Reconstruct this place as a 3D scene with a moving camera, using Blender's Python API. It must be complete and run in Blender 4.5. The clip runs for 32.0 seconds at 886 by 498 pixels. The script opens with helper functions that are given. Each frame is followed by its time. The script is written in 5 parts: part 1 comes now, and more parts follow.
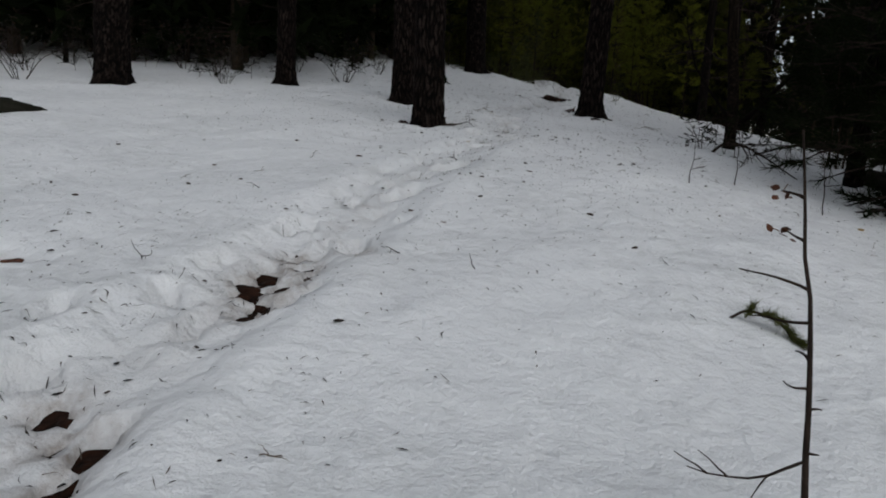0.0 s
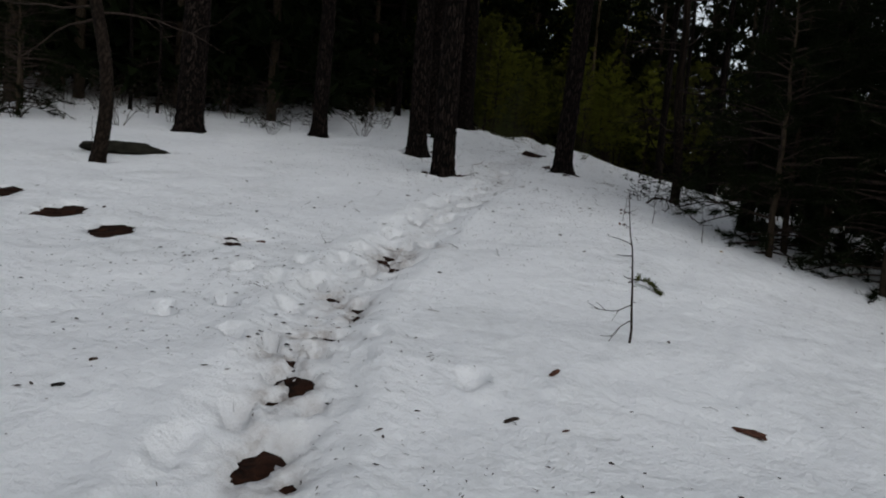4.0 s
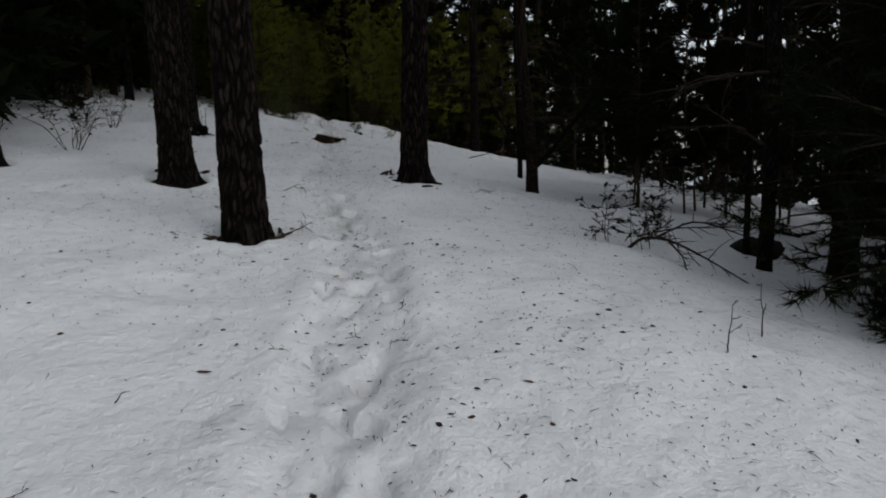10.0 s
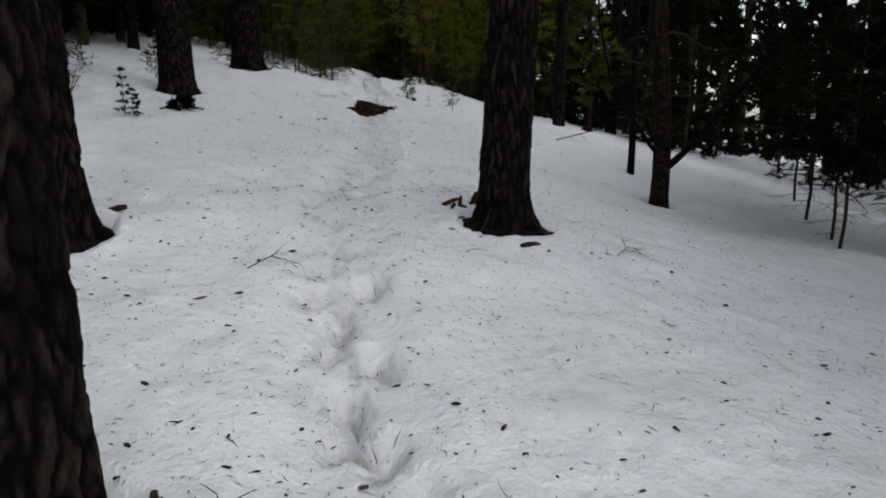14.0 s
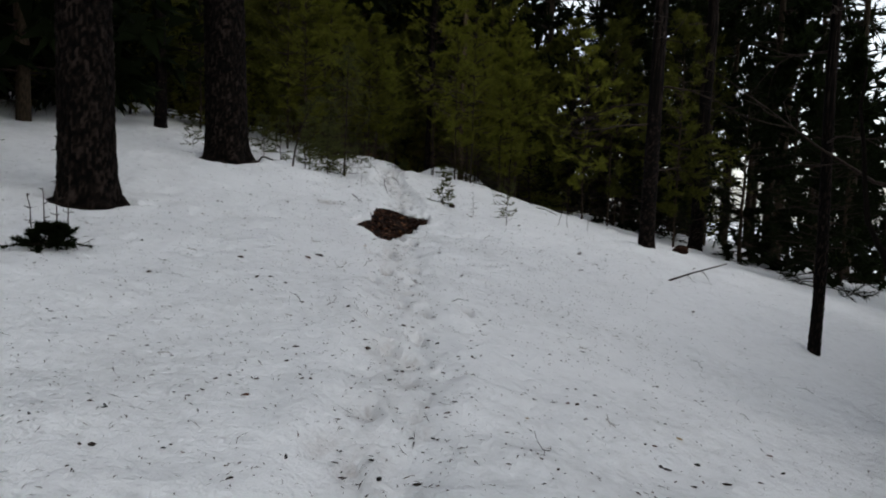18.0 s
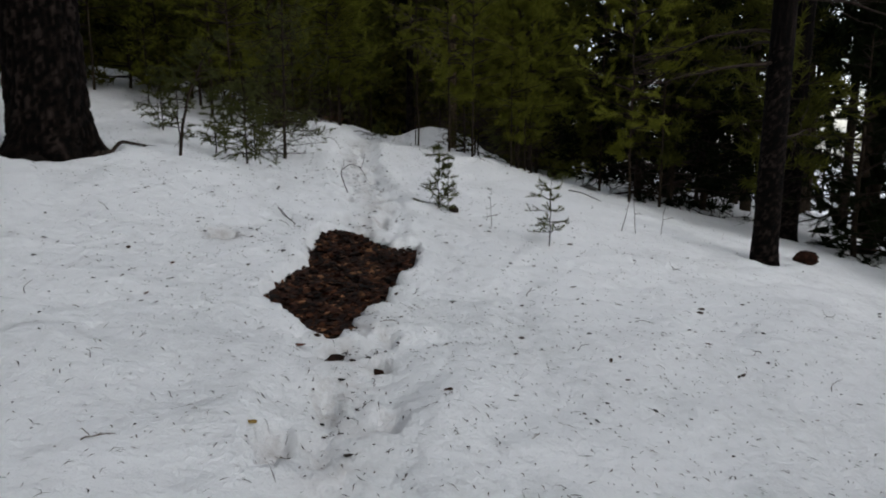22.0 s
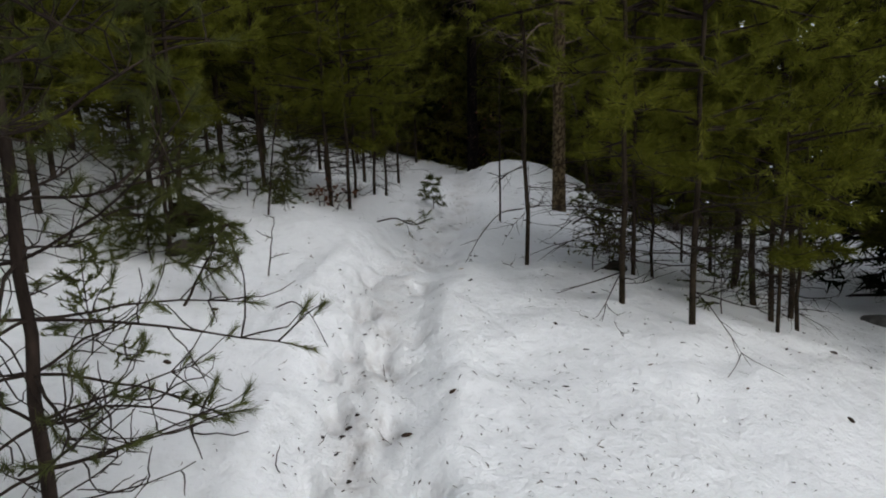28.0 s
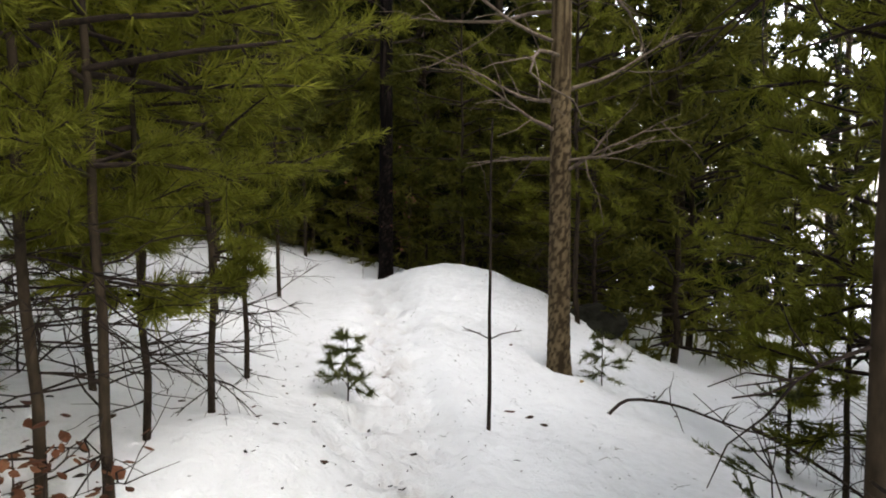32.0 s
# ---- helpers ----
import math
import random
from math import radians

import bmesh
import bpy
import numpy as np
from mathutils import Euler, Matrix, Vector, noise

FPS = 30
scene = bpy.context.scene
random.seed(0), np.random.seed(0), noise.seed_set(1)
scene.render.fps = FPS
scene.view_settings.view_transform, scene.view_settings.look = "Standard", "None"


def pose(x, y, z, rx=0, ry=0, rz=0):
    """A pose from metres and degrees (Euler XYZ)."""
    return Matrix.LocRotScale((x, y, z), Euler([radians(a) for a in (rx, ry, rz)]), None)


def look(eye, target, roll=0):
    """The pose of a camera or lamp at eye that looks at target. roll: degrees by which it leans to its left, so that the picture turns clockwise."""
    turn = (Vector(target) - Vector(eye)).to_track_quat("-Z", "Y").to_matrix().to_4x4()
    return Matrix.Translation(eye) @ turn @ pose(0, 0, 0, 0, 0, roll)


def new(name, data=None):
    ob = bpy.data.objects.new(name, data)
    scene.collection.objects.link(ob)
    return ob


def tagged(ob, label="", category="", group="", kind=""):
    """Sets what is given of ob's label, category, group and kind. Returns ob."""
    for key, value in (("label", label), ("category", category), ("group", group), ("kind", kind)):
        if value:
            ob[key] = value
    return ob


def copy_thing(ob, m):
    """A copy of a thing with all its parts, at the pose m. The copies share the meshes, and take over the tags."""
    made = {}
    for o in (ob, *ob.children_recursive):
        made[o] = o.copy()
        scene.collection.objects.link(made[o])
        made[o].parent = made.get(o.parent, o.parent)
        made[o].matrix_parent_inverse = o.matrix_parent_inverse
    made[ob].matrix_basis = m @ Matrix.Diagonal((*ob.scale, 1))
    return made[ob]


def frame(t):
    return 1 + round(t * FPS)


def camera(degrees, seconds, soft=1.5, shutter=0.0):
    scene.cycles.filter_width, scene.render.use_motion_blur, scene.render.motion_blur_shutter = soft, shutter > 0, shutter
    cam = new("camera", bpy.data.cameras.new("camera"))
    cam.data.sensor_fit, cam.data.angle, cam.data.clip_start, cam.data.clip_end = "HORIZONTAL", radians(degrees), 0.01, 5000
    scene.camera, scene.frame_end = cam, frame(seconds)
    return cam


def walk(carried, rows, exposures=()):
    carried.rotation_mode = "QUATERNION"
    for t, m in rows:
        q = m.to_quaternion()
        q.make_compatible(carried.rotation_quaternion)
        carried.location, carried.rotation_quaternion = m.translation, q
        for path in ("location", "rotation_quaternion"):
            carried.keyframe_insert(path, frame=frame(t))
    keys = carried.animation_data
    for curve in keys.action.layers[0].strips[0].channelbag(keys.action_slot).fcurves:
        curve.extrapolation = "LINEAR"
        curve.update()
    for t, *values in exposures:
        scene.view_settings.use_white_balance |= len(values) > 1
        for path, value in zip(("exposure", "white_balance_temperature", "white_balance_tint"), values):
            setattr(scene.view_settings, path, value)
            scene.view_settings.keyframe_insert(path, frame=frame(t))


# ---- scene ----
cam = camera(67.0, 32.0, 1.9)
PATH = [
    (0, (0.538, 2.703, 1.420), (0.456, 4.675, 1.097), 2.2),
    (1, (0.620, 1.900, 1.450), (0.347, 3.871, 1.256), 3.4),
    (2, (0.401, 0.518, 1.387), (0.232, 2.500, 1.176), 6.2),
    (2.5, (0.310, 0.080, 1.390), (0.175, 2.062, 1.180), 6.0),
    (3.5, (0.060, -0.310, 1.402), (0.030, 1.681, 1.210), 5.2),
    (4.5, (-0.010, -0.387, 1.411), (-0.004, 1.604, 1.228), 4.4),
    (5, (-0.171, 0.017, 1.549), (-0.158, 2.010, 1.376), 5.5),
    (5.5, (-0.291, 0.569, 1.600), (-0.429, 2.561, 1.482), 5.0),
    (6, (-0.358, 1.145, 1.606), (-0.475, 3.104, 1.223), 4.3),
    (6.5, (-0.461, 1.588, 1.673), (-0.474, 3.541, 1.243), 3.4),
    (7, (-0.476, 2.102, 1.788), (-0.483, 4.072, 1.444), -0.4),
    (7.5, (-0.583, 2.646, 1.815), (-0.380, 4.604, 1.462), -0.3),
    (8, (-0.635, 3.191, 1.937), (-0.497, 5.150, 1.556), -1.3),
    (8.5, (-0.657, 3.648, 2.020), (-0.365, 5.612, 1.777), 1.1),
    (9, (-0.615, 4.219, 2.101), (-0.096, 6.113, 1.721), -0.6),
    (9.5, (-0.511, 4.759, 2.206), (-0.015, 6.681, 1.958), -3.6),
    (10, (-0.457, 5.332, 2.325), (0.200, 7.200, 2.043), -1.8),
    (10.5, (-0.285, 5.811, 2.394), (0.370, 7.684, 2.147), -3.7),
    (11, (-0.139, 6.417, 2.444), (0.659, 8.223, 2.131), -0.7),
    (11.5, (-0.055, 6.925, 2.502), (0.759, 8.738, 2.273), 0.8),
    (12, (0.130, 7.548, 2.591), (0.725, 9.447, 2.390), -0.4),
    (12.5, (0.299, 8.048, 2.753), (1.258, 9.775, 2.437), 1.0),
    (13, (0.473, 8.582, 2.835), (1.269, 10.383, 2.484), -3.3),
    (13.5, (0.476, 9.099, 2.885), (1.171, 10.939, 2.523), 1.1),
    (14, (0.633, 9.883, 2.929), (1.138, 11.772, 2.506), -0.2),
    (14.5, (0.784, 10.641, 2.968), (1.216, 12.567, 2.644), 0.8),
    (16.5, (1.267, 12.791, 3.224), (1.443, 14.762, 2.936), -2.3),
    (17, (1.243, 13.499, 3.283), (1.656, 15.432, 2.976), 0.1),
    (17.5, (1.281, 14.156, 3.326), (1.525, 16.125, 3.078), -4.3),
    (18, (1.306, 14.779, 3.455), (1.780, 16.713, 3.262), 1.6),
    (18.5, (1.354, 15.343, 3.548), (1.942, 17.198, 3.087), 3.3),
    (19, (1.377, 15.938, 3.644), (1.872, 17.783, 3.054), -0.4),
    (19.5, (1.521, 16.432, 3.682), (1.979, 18.322, 3.217), -3.2),
    (20, (1.701, 17.130, 3.729), (2.165, 19.070, 3.587), -5.4),
    (20.5, (1.931, 17.714, 3.760), (2.380, 19.648, 3.519), -8.7),
    (21, (2.026, 18.419, 3.815), (2.688, 20.280, 3.498), -1.4),
    (21.5, (2.123, 18.988, 3.876), (2.694, 20.871, 3.522), -0.5),
    (22, (2.355, 19.671, 3.912), (2.865, 21.575, 3.572), -0.3),
    (22.5, (2.494, 20.251, 3.980), (2.970, 22.168, 3.665), -1.1),
    (23, (2.666, 20.936, 4.065), (2.989, 22.884, 3.745), -2.3),
    (23.5, (2.700, 21.528, 4.123), (3.098, 23.470, 3.862), 1.5),
    (24, (2.840, 22.255, 4.157), (3.175, 24.190, 3.778), -2.9),
    (24.5, (2.878, 22.876, 4.258), (3.369, 24.783, 3.907), 1.8),
    (25, (2.961, 23.571, 4.350), (3.245, 25.521, 4.011), -5.2),
    (25.5, (2.983, 24.263, 4.431), (3.517, 26.181, 4.241), 1.3),
    (27.5, (3.567, 26.923, 4.769), (3.944, 28.852, 4.398), -1.7),
    (28, (3.633, 27.498, 4.854), (4.005, 29.429, 4.491), -2.1),
    (28.5, (3.704, 28.088, 4.863), (3.980, 30.043, 4.544), -2.6),
    (29, (3.741, 28.664, 4.923), (4.012, 30.627, 4.658), -3.9),
    (29.5, (3.886, 29.075, 4.810), (4.193, 31.022, 4.470), -2.2),
    (30, (3.888, 29.831, 4.906), (4.295, 31.784, 4.757), 1.6),
    (30.5, (3.965, 30.391, 4.901), (4.351, 32.331, 4.605), -1.6),
    (31, (4.081, 31.046, 4.980), (4.502, 32.972, 4.643), -1.5),
    (31.5, (4.125, 31.570, 5.028), (4.830, 33.428, 4.805), 2.4),
    (32, (4.291, 32.059, 5.075), (4.999, 33.922, 4.911), -0.6),
]
EXPOSURES = [(0, -0.05, 6550, 7), (8, -0.08, 6550, 7), (11, 0.2, 6550, 7), (14, 0.75, 6560, 7), (17, 0.8, 6560, 7), (20, 0.88, 6570, 7), (22, 0.9, 6570, 7), (23, 0.74, 6570, 7), (25, 0.78, 6570, 7), (28, 1.42, 6640, 7), (30, 2.0, 6800, 7.5), (31, 2.32, 6850, 8), (32, 2.85, 7100, 9)]

walk(cam, [(t, look(eye, target, roll)) for t, eye, target, roll in PATH], EXPOSURES)

# ---- world and sun: a bright overcast sky ----
world = bpy.data.worlds.new("overcast_sky")
scene.world = world
world.use_nodes = True
wn, wl = world.node_tree.nodes, world.node_tree.links
sky = wn.new("ShaderNodeTexSky")
sky.sky_type = "NISHITA"
sky.sun_disc = False
sky.sun_elevation, sky.sun_rotation = radians(42), radians(150)
sky.air_density, sky.dust_density, sky.ozone_density = 1.0, 1.0, 1.5
grey = wn.new("ShaderNodeHueSaturation")
grey.inputs["Saturation"].default_value = 0.30
wl.new(sky.outputs[0], grey.inputs["Color"])
wl.new(grey.outputs[0], wn["Background"].inputs["Color"])
wn["Background"].inputs["Strength"].default_value = 0.15
sun_data = bpy.data.lights.new("sun", "SUN")
sun_data.energy, sun_data.angle, sun_data.color = 0.5, radians(70), (1.0, 0.98, 0.96)
sun = new("sun", sun_data)
sun.matrix_world = look((0, 0, 40), (math.sin(radians(150)) * -30, math.cos(radians(150)) * -30 , 40 - 27))


# ---- materials ----
def material(name, rough=0.8):
    m = bpy.data.materials.new(name)
    m.use_nodes = True
    n, l = m.node_tree.nodes, m.node_tree.links
    b = n["Principled BSDF"]
    b.inputs["Roughness"].default_value = rough
    b.inputs["Specular IOR Level"].default_value = 0.25
    return m, n, l, b


def ramp(n, stops):
    r = n.new("ShaderNodeValToRGB")
    while len(r.color_ramp.elements) < len(stops):
        r.color_ramp.elements.new(0.5)
    for e, (p, c) in zip(r.color_ramp.elements, stops):
        e.position, e.color = p, (*c, 1)
    return r


def noise_tex(n, l, scale, detail=4, stretch=None, rough=0.55):
    co = n.new("ShaderNodeTexCoord")
    t = n.new("ShaderNodeTexNoise")
    t.inputs["Scale"].default_value, t.inputs["Detail"].default_value, t.inputs["Roughness"].default_value = scale, detail, rough
    if stretch:
        mp = n.new("ShaderNodeMapping")
        mp.inputs["Scale"].default_value = stretch
        l.new(co.outputs["Object"], mp.inputs[0])
        l.new(mp.outputs[0], t.inputs["Vector"])
    else:
        l.new(co.outputs["Object"], t.inputs["Vector"])
    return t


def bump(n, l, b, height, strength, distance):
    bp = n.new("ShaderNodeBump")
    bp.inputs["Strength"].default_value, bp.inputs["Distance"].default_value = strength, distance
    l.new(height, bp.inputs["Height"])
    l.new(bp.outputs[0], b.inputs["Normal"])


def simple(name, dark, light, scale=12, rough=0.85, stretch=None, strength=0.5, distance=0.01, vary=0.0):
    m, n, l, b = material(name, rough)
    b.inputs["Specular IOR Level"].default_value = 0.1
    t = noise_tex(n, l, scale, 5, stretch)
    r = ramp(n, [(0.3, dark), (0.7, light)])
    l.new(t.outputs[0], r.inputs[0])
    out = r.outputs[0]
    if vary:
        oi = n.new("ShaderNodeObjectInfo")
        hs = n.new("ShaderNodeHueSaturation")
        mr = n.new("ShaderNodeMapRange")
        mr.inputs["To Min"].default_value, mr.inputs["To Max"].default_value = 1 - vary, 1 + vary
        l.new(oi.outputs["Random"], mr.inputs[0])
        l.new(mr.outputs[0], hs.inputs["Value"])
        l.new(out, hs.inputs["Color"])
        out = hs.outputs[0]
    l.new(out, b.inputs["Base Color"])
    bump(n, l, b, t.outputs[0], strength, distance)
    return m


def snow_material():
    """Coarse spring snow, greyed with dirt where it is trodden."""
    m, n, l, b = material("old_snow", 0.7)
    coarse, fine, mid, grain = noise_tex(n, l, 0.9, 5), noise_tex(n, l, 11, 6, None, 0.65), noise_tex(n, l, 4.5, 5), noise_tex(n, l, 45, 4, None, 0.7)
    r = ramp(n, [(0.30, (0.66, 0.67, 0.68)), (0.50, (0.79, 0.80, 0.82)), (0.75, (0.84, 0.85, 0.87))])
    mix = n.new("ShaderNodeMix")
    mix.inputs[0].default_value = 0.55
    l.new(coarse.outputs[0], mix.inputs[2])
    l.new(fine.outputs[0], mix.inputs[3])
    l.new(mix.outputs[0], r.inputs[0])
    at = n.new("ShaderNodeAttribute")
    at.attribute_name = "trodden"
    spots = ramp(n, [(0.35, (0.15, 0.15, 0.15)), (0.68, (1, 1, 1))])
    l.new(fine.outputs[0], spots.inputs[0])
    mul = n.new("ShaderNodeMath")
    mul.operation = "MULTIPLY"
    l.new(at.outputs["Fac"], mul.inputs[0])
    l.new(spots.outputs[0], mul.inputs[1])
    dirt = n.new("ShaderNodeMix")
    dirt.data_type = "RGBA"
    dirt.inputs[7].default_value = (0.31, 0.27, 0.245, 1)
    l.new(mul.outputs[0], dirt.inputs[0])
    l.new(r.outputs[0], dirt.inputs[6])
    l.new(dirt.outputs[2], b.inputs["Base Color"])
    add = n.new("ShaderNodeMath")
    add.operation = "MULTIPLY_ADD"
    add.inputs[1].default_value = 0.28
    l.new(grain.outputs[0], add.inputs[0])
    l.new(fine.outputs[0], add.inputs[2])
    add2 = n.new("ShaderNodeMath")
    add2.operation = "MULTIPLY_ADD"
    add2.inputs[1].default_value = 1.6
    l.new(mid.outputs[0], add2.inputs[0])
    l.new(add.outputs[0], add2.inputs[2])
    bump(n, l, b, add2.outputs[0], 0.66, 0.045)
    return m


def bark_material(name, crack, plate, pale):
    m, n, l, b = material(name, 0.95)
    b.inputs["Specular IOR Level"].default_value = 0.08
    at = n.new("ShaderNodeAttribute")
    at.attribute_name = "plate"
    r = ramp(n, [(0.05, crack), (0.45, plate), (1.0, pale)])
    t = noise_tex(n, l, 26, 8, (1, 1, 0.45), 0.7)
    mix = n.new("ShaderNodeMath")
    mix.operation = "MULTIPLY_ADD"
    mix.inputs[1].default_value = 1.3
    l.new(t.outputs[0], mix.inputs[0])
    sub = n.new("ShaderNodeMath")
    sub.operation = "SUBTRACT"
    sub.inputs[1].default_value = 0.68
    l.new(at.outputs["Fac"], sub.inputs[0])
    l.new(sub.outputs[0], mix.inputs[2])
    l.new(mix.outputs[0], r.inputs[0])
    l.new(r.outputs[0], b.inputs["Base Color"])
    bump(n, l, b, t.outputs[0], 1.0, 0.03)
    return m


def needle_material(name, dark, light):
    m, n, l, b = material(name, 0.7)
    b.inputs["Specular IOR Level"].default_value = 0.06
    geo, oi = n.new("ShaderNodeNewGeometry"), n.new("ShaderNodeObjectInfo")
    add = n.new("ShaderNodeMath")
    add.operation = "MULTIPLY_ADD"
    add.inputs[1].default_value = 0.35
    l.new(oi.outputs["Random"], add.inputs[0])
    sc = n.new("ShaderNodeMath")
    sc.operation = "MULTIPLY"
    sc.inputs[1].default_value = 0.65
    l.new(geo.outputs["Random Per Island"], sc.inputs[0])
    l.new(sc.outputs[0], add.inputs[2])
    r = ramp(n, [(0.05, dark), (0.95, light)])
    l.new(add.outputs[0], r.inputs[0])
    l.new(r.outputs[0], b.inputs["Base Color"])
    tr = n.new("ShaderNodeBsdfTranslucent")
    l.new(r.outputs[0], tr.inputs[0])
    ms = n.new("ShaderNodeMixShader")
    ms.inputs[0].default_value = 0.5
    l.new(b.outputs[0], ms.inputs[1])
    l.new(tr.outputs[0], ms.inputs[2])
    l.new(ms.outputs[0], n["Material Output"].inputs[0])
    return m


def clump_material(m, scale):
    """Darken a material in damp clumps."""
    n, l = m.node_tree.nodes, m.node_tree.links
    b = n["Principled BSDF"]
    was = b.inputs["Base Color"].links[0].from_socket
    t = noise_tex(n, l, scale, 3)
    r = ramp(n, [(0.36, (0.22, 0.20, 0.20)), (0.62, (1, 1, 1))])
    l.new(t.outputs[0], r.inputs[0])
    mx = n.new("ShaderNodeMix")
    mx.data_type, mx.blend_type = "RGBA", "MULTIPLY"
    mx.inputs[0].default_value = 1.0
    l.new(was, mx.inputs[6])
    l.new(r.outputs[0], mx.inputs[7])
    l.new(mx.outputs[2], b.inputs["Base Color"])
    return m


def island_material(name, colours, rough=0.85):
    m, n, l, b = material(name, rough)
    geo = n.new("ShaderNodeNewGeometry")
    r = ramp(n, colours)
    r.color_ramp.interpolation = "CONSTANT"
    l.new(geo.outputs["Random Per Island"], r.inputs[0])
    t = noise_tex(n, l, 60, 3)
    mx = n.new("ShaderNodeMix")
    mx.data_type, mx.blend_type = "RGBA", "MULTIPLY"
    mx.inputs[0].default_value = 0.6
    l.new(r.outputs[0], mx.inputs[6])
    l.new(t.outputs[0], mx.inputs[7])
    l.new(mx.outputs[2], b.inputs["Base Color"])
    return m


SNOW = snow_material()
# Darker than real pine bark: the trunks' shade is put into these colours.
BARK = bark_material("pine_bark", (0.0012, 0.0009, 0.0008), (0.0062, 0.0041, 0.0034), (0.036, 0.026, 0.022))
BARK_GREY = bark_material("grey_bark", (0.005, 0.0035, 0.0026), (0.016, 0.011, 0.008), (0.036, 0.027, 0.020))
BARK_TAN = bark_material("tan_bark", (0.04, 0.028, 0.016), (0.12, 0.088, 0.05), (0.19, 0.145, 0.09))
TWIG = simple("twig_bark", (0.010, 0.007, 0.006), (0.040, 0.028, 0.022), 30, 0.85, (1, 1, 0.3), 0.4, 0.004)
TWIG_PALE = simple("dead_branch", (0.06, 0.046, 0.034), (0.18, 0.14, 0.105), 25, 0.85, (1, 1, 1), 0.4, 0.004)
TRUNK_YOUNG = simple("young_pine_bark", (0.012, 0.009, 0.006), (0.050, 0.036, 0.024), 28, 0.9, (1, 1, 0.35), 0.6, 0.008, 0.2)
# Two copies of one needle colour: lit, then darkened to stand for shade.
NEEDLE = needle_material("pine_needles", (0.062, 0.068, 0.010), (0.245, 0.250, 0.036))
NEEDLE_MID = needle_material("shade_tinted_pine_needles", (0.027, 0.030, 0.006), (0.108, 0.110, 0.019))
NEEDLE_OLIVE = needle_material("olive_pine_needles", (0.045, 0.047, 0.009), (0.170, 0.168, 0.030))
NEEDLE_SAP = needle_material("sapling_needles", (0.040, 0.048, 0.016), (0.135, 0.145, 0.046))
# Near-black needles: the deep shade of the wood is put into the colour.
NEEDLE_DARK = needle_material("shade_dark_needles", (0.0035, 0.006, 0.002), (0.013, 0.019, 0.006))
SOIL = simple("forest_soil", (0.0025, 0.0017, 0.0013), (0.034, 0.014, 0.008), 18, 0.95, None, 1.0, 0.03)
DUFF = simple("dark_needle_bed", (0.0020, 0.0016, 0.0013), (0.013, 0.009, 0.007), 30, 0.95, None, 1.0, 0.03)
LEAVES = clump_material(island_material("fallen_leaves", [(0.0, (0.020, 0.007, 0.003)), (0.40, (0.050, 0.016, 0.007)), (0.72, (0.11, 0.038, 0.015)), (0.94, (0.33, 0.16, 0.075))], 0.85), 7.0)
DEAD_LEAF = island_material("withered_oak_leaves", [(0.0, (0.13, 0.046, 0.020)), (0.5, (0.19, 0.078, 0.036)), (0.8, (0.08, 0.03, 0.015))], 0.7)
LEAF_DARK = island_material("dark_shrub_leaves", [(0.0, (0.010, 0.009, 0.006)), (0.5, (0.022, 0.018, 0.010)), (0.85, (0.05, 0.028, 0.016))], 0.8)
LITTER = island_material("needle_litter", [(0.0, (0.025, 0.020, 0.017)), (0.3, (0.06, 0.05, 0.042)), (0.65, (0.13, 0.11, 0.092)), (0.88, (0.10, 0.055, 0.033))], 0.9)
CRUMB = island_material("dark_crumbs", [(0.0, (0.010, 0.008, 0.007)), (0.4, (0.03, 0.022, 0.018)), (0.75, (0.075, 0.055, 0.045)), (0.93, (0.11, 0.05, 0.03))], 0.9)
CONE = simple("cone_scales", (0.016, 0.011, 0.008), (0.07, 0.045, 0.032), 60, 0.8)
RED_WOOD = simple("torn_red_wood", (0.012, 0.006, 0.005), (0.075, 0.028, 0.018), 45, 0.85, None, 0.6, 0.006)
CHIP = simple("bark_chip", (0.03, 0.014, 0.010), (0.12, 0.056, 0.038), 40, 0.85)
YELLOW = simple("yellow_leaf", (0.20, 0.12, 0.03), (0.36, 0.24, 0.08), 40, 0.7)
MOSS = simple("mossy_stone", (0.006, 0.006, 0.004), (0.024, 0.023, 0.017), 9, 0.95, None, 1.0, 0.03)
ROCK_BROWN = simple("weathered_rock", (0.012, 0.010, 0.008), (0.075, 0.060, 0.050), 14, 0.95, None, 1.0, 0.06)
ROCK = simple("grey_stone", (0.05, 0.048, 0.044), (0.17, 0.165, 0.155), 7, 0.9, None, 0.8, 0.02)


# ---- shape helpers ----
def part(name, data, mat, parent=None, label=""):
    """Link a bmesh or mesh as one object, under a thing if given."""
    if isinstance(data, bmesh.types.BMesh):
        me = bpy.data.meshes.new(name)
        data.to_mesh(me)
        data.free()
    else:
        me = data
    if mat is not None and not me.materials:
        me.materials.append(mat)
    ob = new(name, me)
    if parent is not None:
        ob.parent = parent
    if label:
        tagged(ob, label)
    return ob


class Shape:
    """Collects vertices and faces of one mesh."""

    def __init__(self):
        self.v, self.f, self.n, self.a = [], [], 0, []

    def add(self, v, f, attr=None):
        v = np.asarray(v, float).reshape(-1, 3)
        f = np.asarray(f, int)
        self.v.append(v)
        self.f.append((f + self.n).tolist())
        self.a.append(np.zeros(len(v)) if attr is None else np.asarray(attr, float).ravel())
        self.n += len(v)

    def mesh(self, name, mat, smooth=True, attr=False):
        me = bpy.data.meshes.new(name)
        v = np.concatenate(self.v) if self.v else np.zeros((0, 3))
        faces = [tuple(q) for f in self.f for q in f]
        me.from_pydata(v.tolist(), [], faces)
        if attr:
            me.attributes.new("plate", "FLOAT", "POINT").data.foreach_set("value", np.concatenate(self.a))
